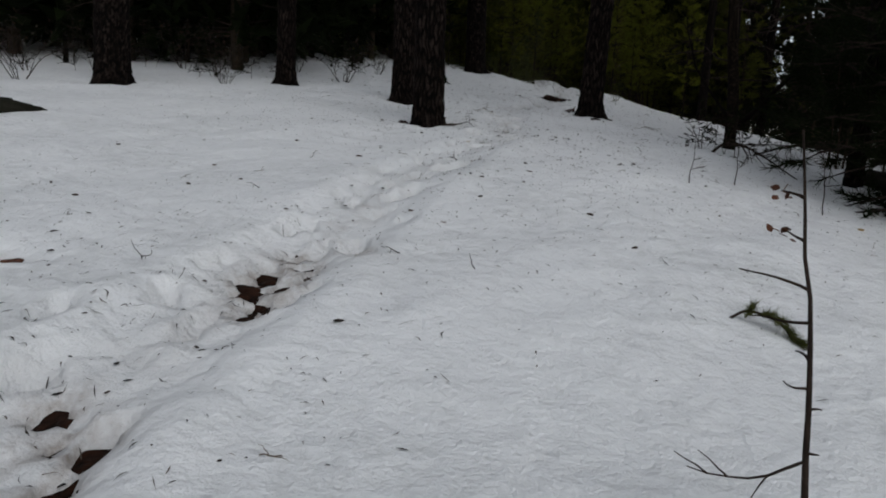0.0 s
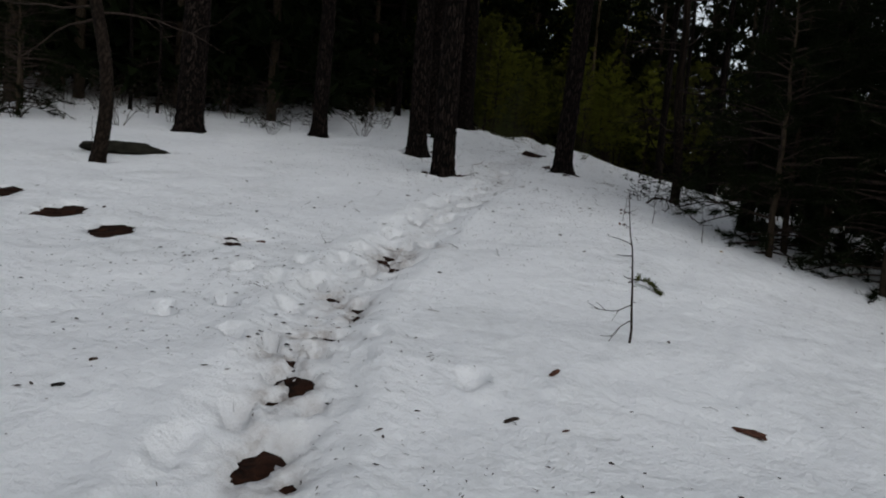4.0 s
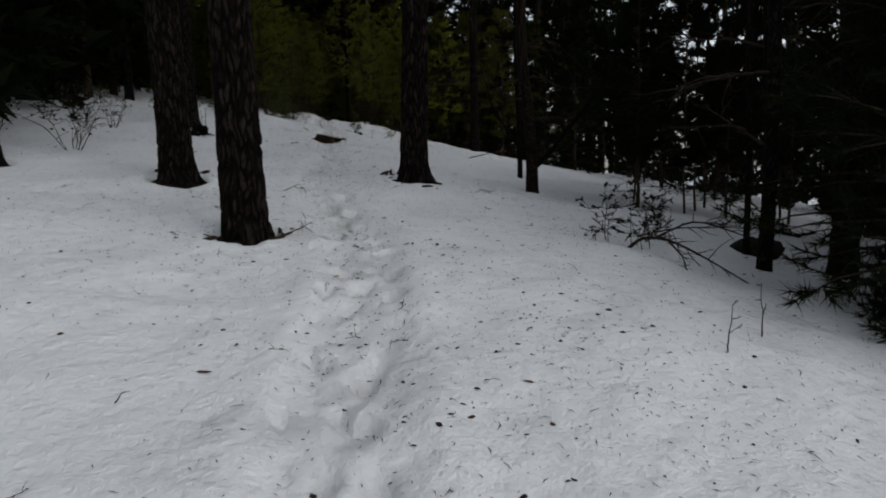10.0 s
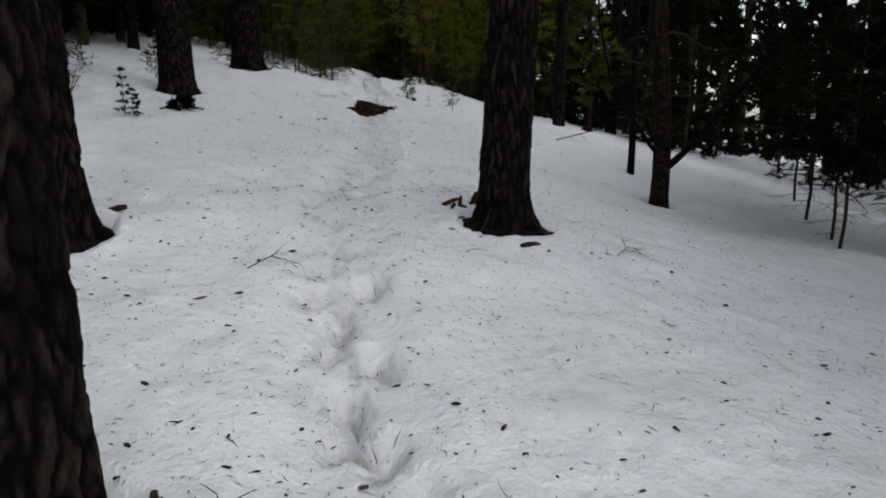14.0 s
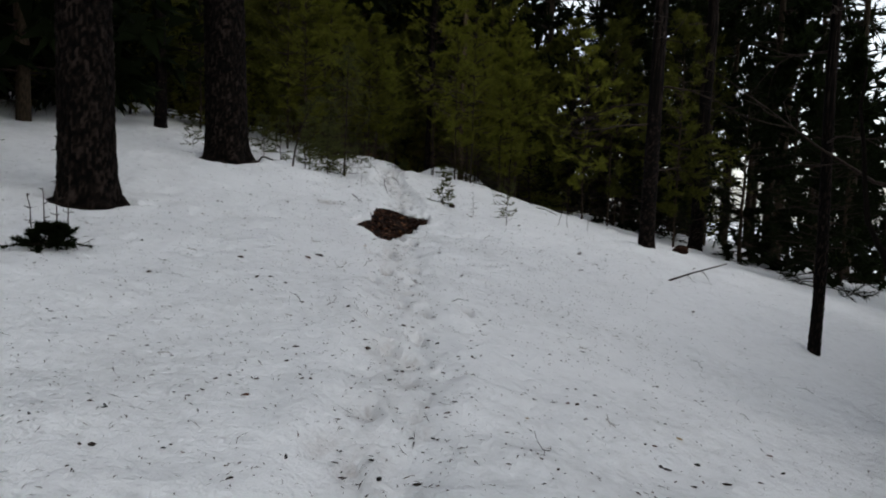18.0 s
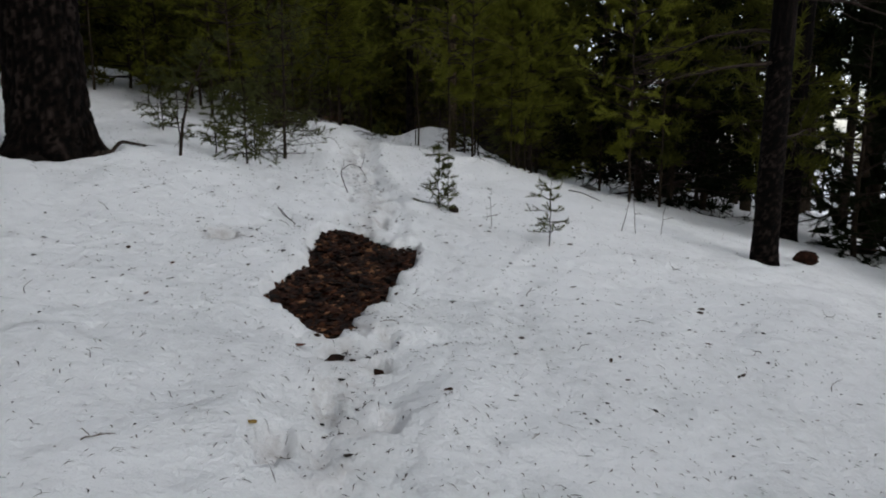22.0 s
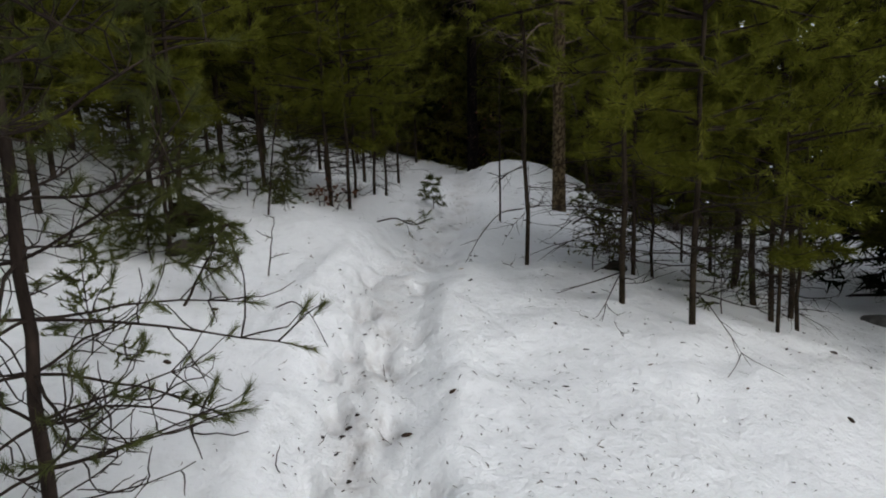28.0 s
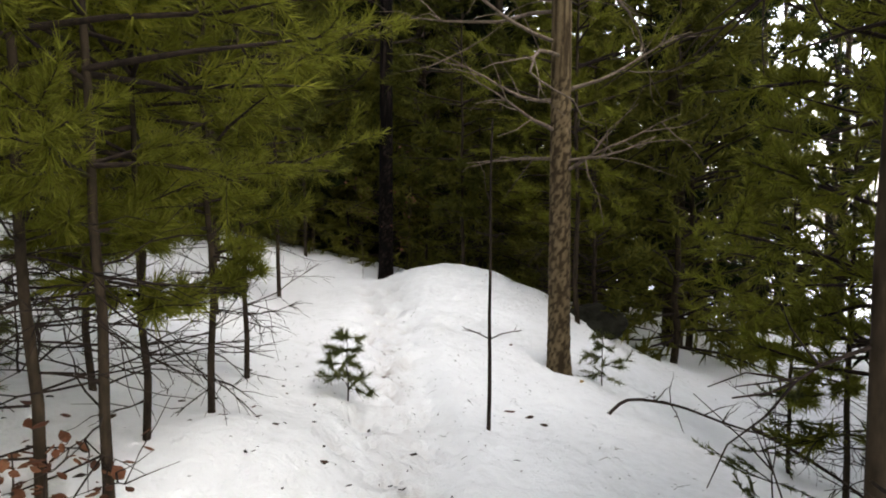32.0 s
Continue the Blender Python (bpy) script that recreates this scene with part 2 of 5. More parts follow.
        if smooth:
            me.polygons.foreach_set("use_smooth", [True] * len(me.polygons))
        me.materials.append(mat)
        me.update()
        return me


def frames_along(p):
    d = np.gradient(p, axis=0)
    d /= np.linalg.norm(d, axis=1)[:, None] + 1e-9
    ref = np.where(np.abs(d[:, 2:3]) > 0.9, np.array([[1.0, 0, 0]]), np.array([[0, 0, 1.0]]))
    u = np.cross(d, ref)
    u /= np.linalg.norm(u, axis=1)[:, None] + 1e-9
    return d, u, np.cross(d, u)


def tube(shape, pts, radii, sides=6, cap=True):
    p = np.asarray(pts, float)
    r = np.broadcast_to(np.asarray(radii, float), (len(p),))
    _, u, w = frames_along(p)
    a = np.linspace(0, 2 * np.pi, sides, endpoint=False)
    ring = p[:, None] + r[:, None, None] * (np.cos(a)[None, :, None] * u[:, None] + np.sin(a)[None, :, None] * w[:, None])
    f = []
    for i in range(len(p) - 1):
        for j in range(sides):
            k = (j + 1) % sides
            f.append((i * sides + j, i * sides + k, (i + 1) * sides + k, (i + 1) * sides + j))
    shape.add(ring, f)
    if cap:
        last = (len(p) - 1) * sides
        shape.f.append([tuple(shape.n - len(p) * sides + last + j for j in range(sides))])


def bent(rng, start, direction, length, droop=0.0, wobble=0.08, n=6):
    """A wavering line from start; droop bends it down (negative lifts its tip)."""
    d = np.asarray(direction, float)
    d = d / np.linalg.norm(d)
    out = [np.asarray(start, float)]
    for i in range(1, n):
        d = d + rng.normal(0, wobble, 3) + np.array([0, 0, -droop / n])
        d /= np.linalg.norm(d)
        out.append(out[-1] + d * length / (n - 1))
    return np.array(out)


def tufts(shape, rng, centres, dirs, count, length, width, spread=0.9):
    """Bundles of single needles: thin triangles that fan round each shoot."""
    c = np.repeat(np.asarray(centres, float), count, 0)
    d = np.repeat(np.asarray(dirs, float), count, 0)
    d = d / (np.linalg.norm(d, axis=1)[:, None] + 1e-9)
    base = c - d * (rng.uniform(0, 0.9, (len(c), 1)) * length)
    way = d + rng.normal(0, spread, c.shape) * 0.6
    way /= np.linalg.norm(way, axis=1)[:, None] + 1e-9
    side = np.cross(way, rng.normal(0, 1, c.shape))
    side /= np.linalg.norm(side, axis=1)[:, None] + 1e-9
    ln = length * rng.uniform(0.7, 1.15, (len(c), 1))
    v = np.stack([base - side * width / 2, base + side * width / 2, base + way * ln], 1).reshape(-1, 3)
    shape.add(v, np.arange(len(v)).reshape(-1, 3))


def thing(name, label, category, at=(0, 0, 0), turn=0.0, group="", kind=""):
    ob = new(name)
    ob.empty_display_size = 0.2
    ob.matrix_basis = pose(*at, 0, 0, turn)
    return tagged(ob, label, category, group, kind)


# ---- lie of the land ----
def soft_clip(v, lo, hi, s):
    v = np.asarray(v, float)
    v = lo + s * np.logaddexp(0, (v - lo) / s)
    return hi - s * np.logaddexp(0, (hi - v) / s)


MOUNDS = [  # x, y, height, spread: swells and hollows of the slope
    (2.1, 8.1, 0.22, 1.7), (3.1, 10.9, 0.18, 1.5), (2.5, 15.3, 0.14, 1.1), (6.6, 18.9, -0.42, 2.6),
    (3.0, 24.3, -0.19, 1.9), (0.4, 26.9, 0.17, 1.5), (1.6, 27.4, 0.08, 1.1), (2.7, 29.8, -0.16, 1.3), (5.9, 31.5, 0.20, 1.2),
    (3.3, 32.0, 0.08, 1.0), (4.6, 33.4, -0.12, 0.6), (5.3, 35.6, -0.12, 0.8), (8.4, 41.2, 0.45, 1.8), (3.80, 33.25, 0.20, 0.55), (4.40, 35.0, 0.15, 0.5),
    (5.0, 38.0, -0.15, 1.5), (5.0, 40.5, -0.60, 1.5), (5.2, 43.0, -0.45, 1.5), (7.4, 40.5, 0.26, 1.6), (7.5, 43.0, -0.30, 1.5), (10.0, 38.0, -0.35, 1.5), (10.0, 42.0, -0.85, 1.7), (8.3, 41.0, 0.20, 1.2), (8.2, 38.9, 0.18, 1.1), (6.0, 41.0, -0.10, 1.2), (9.6, 35.6, -0.35, 1.2),
]


def hill(x, y):
    x, y = np.asarray(x, float), np.asarray(y, float)
    cx, cy = soft_clip(x, -13, 11, 1.0), soft_clip(y, -4, 44.5, 1.0)
    a, b = cx / 10, cy / 20
    z = -0.174 - 0.416 * a + 2.984 * b - 0.331 * a * a - 0.323 * a * b - 0.053 * b * b
    z = z - 0.120 * a * a * b - 0.135 * a * b * b - 0.033 * b**3 - 0.073 * a**3
    z = z + 0.10 * np.minimum(y - cy, 0) - 0.16 * np.clip(y - cy, 0, 60) - 0.12 * np.clip(x - cx, -60, 0) - 0.17 * np.clip(x - cx, 0, 60)
    for mx, my, h, s in MOUNDS:
        z = z + h * np.exp(-((x - mx) ** 2 + (y - my) ** 2) / (2 * s * s))
    return z


wave_rng = np.random.default_rng(5)
WAVES = [(2 * np.pi / s, a, wave_rng.uniform(0, 2 * np.pi, 7), wave_rng.uniform(0, 2 * np.pi, 7), wave_rng.uniform(0.75, 1.3, 7)) for s, a in ((2.3, 0.016), (0.9, 0.006))]


dice = np.random.default_rng(6).uniform(-1, 1, (257, 263))


def lumps(x, y, size):
    """Smooth random lumps about size metres apart, from -1 to 1."""
    u, v = (x * 0.83 + y * 0.56) / size, (y * 0.83 - x * 0.56) / size
    i, j = np.floor(u).astype(int), np.floor(v).astype(int)
    a, b = u - i, v - j
    a, b = a * a * (3 - 2 * a), b * b * (3 - 2 * b)
    p, q, r, t = dice[i % 257, j % 263], dice[(i + 1) % 257, j % 263], dice[i % 257, (j + 1) % 263], dice[(i + 1) % 257, (j + 1) % 263]
    return (p * (1 - a) + q * a) * (1 - b) + (r * (1 - a) + t * a) * b


def swell(x, y):
    x, y = np.asarray(x, float), np.asarray(y, float)
    grain = np.interp(y, [-4, 6, 12, 24, 40], [0.75, 0.9, 1.15, 2.1, 1.6]) * (0.8 + 0.4 * lumps(x, y, 1.7))
    z = grain * (0.014 * lumps(x, y, 0.37) + 0.013 * lumps(x + 31, y, 0.19) + 0.006 * lumps(x, y + 17, 0.11))
    for k, amp, ang, ph, mul in WAVES:
        for a, p, m in zip(ang, ph, mul):
            z = z + amp / 2.6 * np.sin(k * m * (np.cos(a) * x + np.sin(a) * y) + p)
    return z


TRAIL = np.array([(-0.7, -3.0), (-0.75, 1.0), (-0.70, 3.2), (-0.78, 4.6), (-0.46, 5.95), (0.03, 8.2), (0.55, 10.0), (0.93, 11.5), (0.97, 13.0), (1.10, 14.6), (1.40, 16.6),
                  (1.90, 18.2), (2.22, 19.6), (2.52, 21.6), (2.78, 23.2), (3.15, 25.5), (3.50, 26.7), (3.63, 28.3), (3.73, 30.2), (4.05, 31.8), (4.36, 32.6),
                  (4.84, 34.3), (5.33, 35.4), (5.62, 36.6), (6.5, 39.9), (7.3, 43.0)])


def trail_x(y):
    return np.interp(y, TRAIL[:, 1], TRAIL[:, 0])


PRINTS = []  # footprints: x, y, heading, depth, length
step_rng = np.random.default_rng(11)
yy, foot = 0.4, 1
while yy < 41:
    ahead = math.atan2(trail_x(yy + 0.3) - trail_x(yy - 0.3), 0.6)
    deep = np.interp(yy, [0, 7, 9, 12, 14, 16, 21, 26, 33, 41], [0.075, 0.08, 0.09, 0.11, 0.10, 0.065, 0.075, 0.085, 0.085, 0.10])
    for again in range(2):
        off = foot * (0.19 if yy < 12 else 0.15) + step_rng.normal(0, 0.10)
        PRINTS.append((trail_x(yy) + off, yy + step_rng.normal(0, 0.08), ahead + step_rng.normal(0, 0.2), deep * step_rng.uniform(0.25, 1.2), step_rng.uniform(0.08, 0.15)))
    foot = -foot
    yy += step_rng.uniform(0.22, 0.36)
for px, py in ((-1.55, 4.9), (-1.25, 4.75), (-1.45, 4.2), (-1.75, 3.9), (-1.2, 3.6), (-1.15, 5.3), (0.25, 3.4), (1.6, 17.0), (2.9, 20.4)):
    PRINTS.append((px, py, step_rng.uniform(-0.6, 0.6), 0.075, 0.14))

HOLES = [  # bare spots: x, y, half width, half length, turn in degrees
    (-0.81, 4.71, 0.055, 0.075, 0), (-0.55, 4.54, 0.03, 0.05, 0), (-0.57, 4.36, 0.045, 0.07, 0), (-0.70, 4.57, 0.025, 0.03, 0), (-0.70, 3.90, 0.05, 0.05, 0), (-0.78, 3.80, 0.10, 0.04, 10),
    (-0.70, 3.15, 0.060, 0.085, 5), (-0.77, 2.95, 0.055, 0.03, 0), (-0.71, 2.43, 0.075, 0.10, 0), (-0.54, 2.30, 0.04, 0.05, 0), (-0.95, 3.42, 0.025, 0.04, 0), (-0.81, 3.45, 0.025, 0.04, 0),
    (-0.43, 6.31, 0.065, 0.045, 0), (-0.04, 6.28, 0.03, 0.05, 20), (-0.36, 6.17, 0.055, 0.045, 0), (-0.49, 6.01, 0.050, 0.075, 15), (-0.28, 6.04, 0.025, 0.06, 0), (-0.46, 5.83, 0.060, 0.042, 10), (-0.35, 5.87, 0.055, 0.050, 25),
    (-0.52, 5.75, 0.030, 0.045, 0), (-0.59, 5.90, 0.035, 0.06, 30), (-0.41, 5.64, 0.050, 0.065, 0), (-0.44, 5.53, 0.025, 0.04, 0),
    (-3.00, 5.69, 0.17, 0.24, 10), (-3.74, 6.16, 0.15, 0.30, -8), (-4.80, 6.68, 0.24, 0.34, 0),
    (-2.26, 5.86, 0.07, 0.045, 0), (-2.08, 5.82, 0.045, 0.05, 35), (-1.98, 5.90, 0.045, 0.04, 0), (-1.86, 5.88, 0.075, 0.03, 20), (-1.92, 5.71, 0.09, 0.07, 25), (-1.85, 5.57, 0.025, 0.025, 0), (-1.68, 5.86, 0.05, 0.025, 0),
    (2.03, 25.29, 0.12, 0.12, 0),
]
PATCH = np.array([(2.35, 24.18), (2.38, 24.33), (2.48, 24.62), (2.67, 25.10), (2.74, 25.42), (2.82, 25.62), (2.93, 25.90), (3.06, 25.99), (3.24, 25.96), (3.40, 25.68), (3.48, 25.60), (3.70, 25.59), (3.63, 25.32), (3.51, 25.14), (3.37, 24.88), (3.25, 24.62), (3.14, 24.45), (3.00, 24.33), (2.88, 24.06), (2.78, 23.84), (2.73, 23.74), (2.66, 23.80), (2.58, 23.83), (2.48, 23.93), (2.39, 24.05)])


def patch_inside(x, y):
    """Distance to the patch's edge, positive inside."""
    best = np.full(np.shape(x), 1e9)
    inside = np.zeros(np.shape(x), bool)
    for (x0, y0), (x1, y1) in zip(PATCH, np.roll(PATCH, -1, 0)):
        t = np.clip(((x - x0) * (x1 - x0) + (y - y0) * (y1 - y0)) / ((x1 - x0) ** 2 + (y1 - y0) ** 2), 0, 1)
        best = np.minimum(best, np.hypot(x - x0 - t * (x1 - x0), y - y0 - t * (y1 - y0)))
        inside ^= ((y0 > y) != (y1 > y)) & (x < (x1 - x0) * (y - y0) / (y1 - y0 + 1e-12) + x0)
    return np.where(inside, best, -best)


def ease(v):
    v = np.clip(v, 0, 1)
    return v * v * (3 - 2 * v)


def hole_inside(h, x, y):
    hx, hy, a, b, turn = h
    c, s = math.cos(radians(turn)), math.sin(radians(turn))
    u, v = (x - hx) * c + (y - hy) * s, -(x - hx) * s + (y - hy) * c
    soft = 0.45 if a > 0.15 else 1.0
    wob = soft * 0.13 * np.sin(5 * np.arctan2(v, u) + hx * 7) + soft * 0.10 * np.sin(8 * np.arctan2(v, u) + hy * 9)
    return (1 + wob - np.hypot(u / a, v / b)) * min(a, b)


def print_dirt(x, y):
    """How far each place lies in a footprint, 0 to 1."""
    out = np.zeros(np.shape(x))
    for px, py, turn, deep, ln in PRINTS:
        near = (np.abs(x - px) < 0.3) & (np.abs(y - py) < 0.3)
        u, v = x[near] - px, y[near] - py
        c, s = math.cos(turn), math.sin(turn)
        q = np.hypot((u * c - v * s) / (ln * 0.52), (u * s + v * c) / ln)
        out[near] = np.maximum(out[near], (1 - ease((q - 0.7) / 0.5)) * min(1, deep / 0.08))
    return out


WELLS = []  # hollows round trunks: x, y, radius; filled by the list of trees


def snow(x, y):
    x, y = np.asarray(x, float), np.asarray(y, float)
    z = hill(x, y) + swell(x, y)
    d = np.abs(x - trail_x(y))
    rough = np.interp(y, [-3, 9, 14, 20, 30], [1.0, 1.0, 0.9, 0.8, 0.85]) * ((y > -3) & (y < 43))
    k = np.exp(-(d / 0.34) ** 2) * rough
    k = k * np.interp(y, [0, 20, 27, 36, 40], [1.0, 1.1, 1.7, 1.7, 1.0])
    z = z + k * 0.016 * lumps(x, y + 5, 0.085) + k * (0.010 * np.sin(17 * x + 5 * np.sin(7 * y)) * np.sin(15 * y + 4 * np.sin(9 * x)) + 0.011 * np.sin(33 * x + 2 + 3 * np.sin(21 * y)) * np.sin(37 * y + 1))
    z = z - rough * np.interp(y, [26, 29, 36, 39], [1, 2.0, 2.0, 1]) * (0.050 * np.exp(-(d / 0.34) ** 4) - 0.02 * np.exp(-((d - 0.45) / 0.13) ** 2))
    for px, py, turn, deep, ln in PRINTS:
        near = (np.abs(x - px) < 0.5) & (np.abs(y - py) < 0.5)
        if near.any():
            u, v = x[near] - px, y[near] - py
            c, s = math.cos(turn), math.sin(turn)
            q = np.hypot((u * c - v * s) / (ln * 0.52), (u * s + v * c) / ln)
            q = q + 0.16 * np.sin(3 * np.arctan2(v, u) + px * 40) + 0.10 * np.sin(26 * u + py * 9) * np.sin(29 * v)
            z[near] -= deep * (1 - ease((q - 0.78) / 0.30)) - 0.10 * deep * np.exp(-((q - 1.5) / 0.3) ** 2)
    for h in HOLES:
        near = (np.abs(x - h[0]) < 0.9) & (np.abs(y - h[1]) < 0.9)
        if near.any():
            z[near] -= 0.20 * ease((hole_inside(h, x[near], y[near]) + 0.006) / 0.030) + 0.02 * ease((hole_inside(h, x[near], y[near]) + 0.10) / 0.10)
    near = (np.abs(x - 3) < 1.5) & (np.abs(y - 24.7) < 2)
    if near.any():
        e = 0.02 + patch_inside(x[near], y[near]) + 0.035 * lumps(x[near], y[near], 0.13) + 0.025 * lumps(x[near] + 9, y[near], 0.07) + 0.015 * np.sin(43 * x[near]) * np.sin(39 * y[near] + 1)
        z[near] -= 0.22 * ease((e + 0.025) / 0.06) - 0.012 * np.exp(-((e + 0.12) / 0.07) ** 2)
    for wx, wy, r in WELLS:
        near = (np.abs(x - wx) < 3 * r + 0.4) & (np.abs(y - wy) < 3 * r + 0.4)
        if near.any():
            u, v = x[near] - wx, y[near] - wy
            dd, th = np.hypot(u, v), np.arctan2(v, u)
            edge = r * (1.12 + 0.10 * np.sin(3 * th + wx) + 0.06 * np.sin(7 * th + wy))
            z[near] -= 0.16 * (1 - ease((dd - edge) / 0.10)) - 0.02 * np.exp(-((dd - edge - 0.16) / 0.1) ** 2)
    return z


def top(x, y):
    """Height of the snow at one place."""
    return float(snow(np.array([float(x)]), np.array([float(y)]))[0])


def soil_z(x, y, deep=0.06):
    return hill(x, y) + swell(x, y) - deep


# ---- trees: shapes ----
def bark_trunk(seed, dia, height, lean=(0, 0), flare=0.35, sides=80, sweep=0.0, cell=(0.060, 0.24), relief=0.030, sink=0.25, taper=0.55):
    """A trunk with a flared foot and raised bark plates between dark cracks."""
    rng = np.random.default_rng(seed)
    fine = min(4.4 if sides > 40 else 2.6, height)
    zs = np.concatenate([np.arange(-sink, fine, 0.024), np.arange(fine, height, 0.3), [height]])
    th = np.linspace(0, 2 * np.pi, sides, endpoint=False)
    rad = dia / 2 * (1 - taper * np.clip(zs, 0, None) / height) * (1 + flare * np.exp(-np.clip(zs + 0.02, 0, None) / 0.17))
    cx = lean[0] * zs + sweep * np.sin(zs * 1.5)
    cy = lean[1] * zs
    n_around = max(8, int(np.pi * dia / cell[0]))
    T, Z = np.meshgrid(th, zs)
    gu, gv = T / (2 * np.pi) * n_around, Z / cell[1]
    gu = gu + 0.40 * np.sin(Z * 3.1 + seed) + 0.22 * np.sin(Z * 8.3 + T) + 0.12 * np.sin(Z * 29 + 3 * T)
    gv = gv + 0.30 * np.sin(T * 5 + seed) + 0.2 * np.sin(T * 11)
    f1, f2 = np.full(T.shape, 9.0), np.full(T.shape, 9.0)
    tone = np.zeros(T.shape)
    jit = rng.uniform(0.12, 0.88, (512, 3))
    iu, iv = np.floor(gu).astype(int), np.floor(gv).astype(int)
    for du in (-1, 0, 1):
        for dv in (-1, 0, 1):
            cu, cv = iu + du, iv + dv
            k = ((cu % n_around) * 37 + cv * 101) % 512
            dist = np.hypot(gu - cu - jit[k, 0], gv - cv - jit[k, 1])
            closer = dist < f1
            f2 = np.where(closer, f1, np.minimum(f2, dist))
            tone = np.where(closer, jit[k, 2], tone)
            f1 = np.where(closer, dist, f1)
    plate = ease((f2 - f1 - (0.07 if relief > 0.02 else 0.09)) / (0.22 if relief > 0.02 else 0.30))
    flake = np.sin(gv * 9 + tone * 40 + 1.5 * np.sin(gu * 2.3))
    plate = plate * (1 - (0.45 if relief > 0.02 else 0.1) * ease((flake - 0.80) / 0.15)) * (0.88 + 0.12 * np.sin(gu * 5.1 + gv * 3 + tone * 17))
    fade = np.where(zs < fine, 1, 0.3)[:, None]
    root = 1 + flare * 0.5 * np.exp(-np.clip(Z, 0, None) / 0.12) * np.sin(5 * T + seed)
    R = rad[:, None] * root + relief * fade * (plate * (0.6 + 0.5 * tone) - 0.5) + rng.normal(0, 0.0018, T.shape)
    V = np.stack([cx[:, None] + R * np.cos(T), cy[:, None] + R * np.sin(T), Z], -1)
    nz = len(zs)
    i, j = np.meshgrid(np.arange(nz - 1), np.arange(sides), indexing="ij")
    k = (j + 1) % sides
    F = np.stack([i * sides + j, i * sides + k, (i + 1) * sides + k, (i + 1) * sides + j], -1).reshape(-1, 4)
    s = Shape()
    s.add(V, F, plate * (0.45 + 0.55 * tone))
    return s


def crown_shapes(seed, z0, z1, radius, whorls, per, tuft_n, needle, width, droop, sub=3, top_thin=0.25, spread=1.0, base_ratio=0.35):
    """Limbs in whorls round a stem and needle bundles on them."""
    rng = np.random.default_rng(seed)
    limbs, green = Shape(), Shape()
    centres, dirs = [], []
    for w in range(whorls):
        q = w / max(1, whorls - 1)
        z = z0 + (z1 - z0) * q
        reach = radius * (base_ratio + (1 - base_ratio) * min(1, q / 0.25)) * (1 - (1 - top_thin) * max(0, (q - 0.25) / 0.75) ** 1.2)
        for b in range(per):
            a = rng.uniform(0, 2 * np.pi)
            ln = reach * rng.uniform(0.6, 1.1)
            lift = rng.uniform(-0.1, 0.35) + 0.5 * q
            line = bent(rng, (0, 0, z + rng.uniform(-0.1, 0.1)), (math.cos(a), math.sin(a), lift), ln, droop, 0.10, 6)
            if width < 0.03:
                tube(limbs, line[[0, 2, 4, 5]], np.linspace(0.006 + 0.008 * ln, 0.003, 4), 4, False)
            else:
                tube(limbs, line[[0, 2, 5] if width < 0.1 else [0, 3]], np.linspace(0.010 + 0.012 * ln, 0.004, 3 if width < 0.1 else 2), 3, False)
            for s in range(sub):
                k = rng.uniform(0.3, 1.0)
                p = line[0] + (line[-1] - line[0]) * 0
                i0 = min(4, int(k * 5))
                p = line[i0] + (line[i0 + 1] - line[i0]) * (k * 5 - i0)
                d = line[i0 + 1] - line[i0]
                d = d / np.linalg.norm(d) + rng.normal(0, 0.55, 3) + np.array([0, 0, 0.15])
                twig = bent(rng, p, d, ln * rng.uniform(0.15, 0.4), -0.2, 0.12, 4)
                if width < 0.015:
                    tube(limbs, twig, np.linspace(0.005, 0.0025, 4), 3, False)
                for m in (1, 2, 3):
                    centres.append(twig[m])
                    dirs.append(twig[m] - twig[m - 1])
            centres.append(line[-1])
            dirs.append(line[-1] - line[-2])
    tufts(green, rng, centres, dirs, tuft_n, needle, width, spread)
    return limbs, green


def dead_twigs(shape, rng, z0, z1, count, reach):
    for _ in range(count):
        a, z = rng.uniform(0, 2 * np.pi), rng.uniform(z0, z1)
        line = bent(rng, (0, 0, z), (math.cos(a), math.sin(a), rng.uniform(-0.3, 0.3)), reach * rng.uniform(0.4, 1.1), rng.uniform(-0.2, 0.5), 0.16, 6)
        tube(shape, line, np.linspace(0.0048, 0.0014, 6), 4, False)
        for _ in range(4):
            i = rng.integers(2, 5)
            tube(shape, bent(rng, line[i], line[i] - line[i - 1] + rng.normal(0, 0.05, 3), reach * rng.uniform(0.2, 0.5), 0.2, 0.2, 4), np.linspace(0.0028, 0.001, 4), 3, False)


def conifer(name, label, seed, height, dia, z0, radius, whorls, per, tuft_n, needle, width, droop, green_mat, trunk_mat, sub=3, dead=0, dead_reach=0.6, spread=1.0, bend=0.0, group="", base_ratio=0.35, top_thin=0.2):
    """A conifer with a plain stem: trunk, limbs, crown."""
    rng = np.random.default_rng(seed)
    tree = thing(name, label, "tree", group=group)
    st = Shape()
    zz = np.concatenate([[-0.25], np.linspace(0, height, 14)])
    line = np.stack([bend * np.sin(zz * 1.3 / max(height, 1) * 2) + 0.01 * rng.normal(0, 1, 15) * min(1, height / 4), 0.01 * rng.normal(0, 1, 15) * min(1, height / 4), zz], 1)
    tube(st, line, dia / 2 * np.clip(1 - 0.9 * np.clip(zz, 0, None) / height, 0.06, 1), 10 if width < 0.1 else 6)
    part("trunk", st.mesh("trunk", trunk_mat), None, tree)
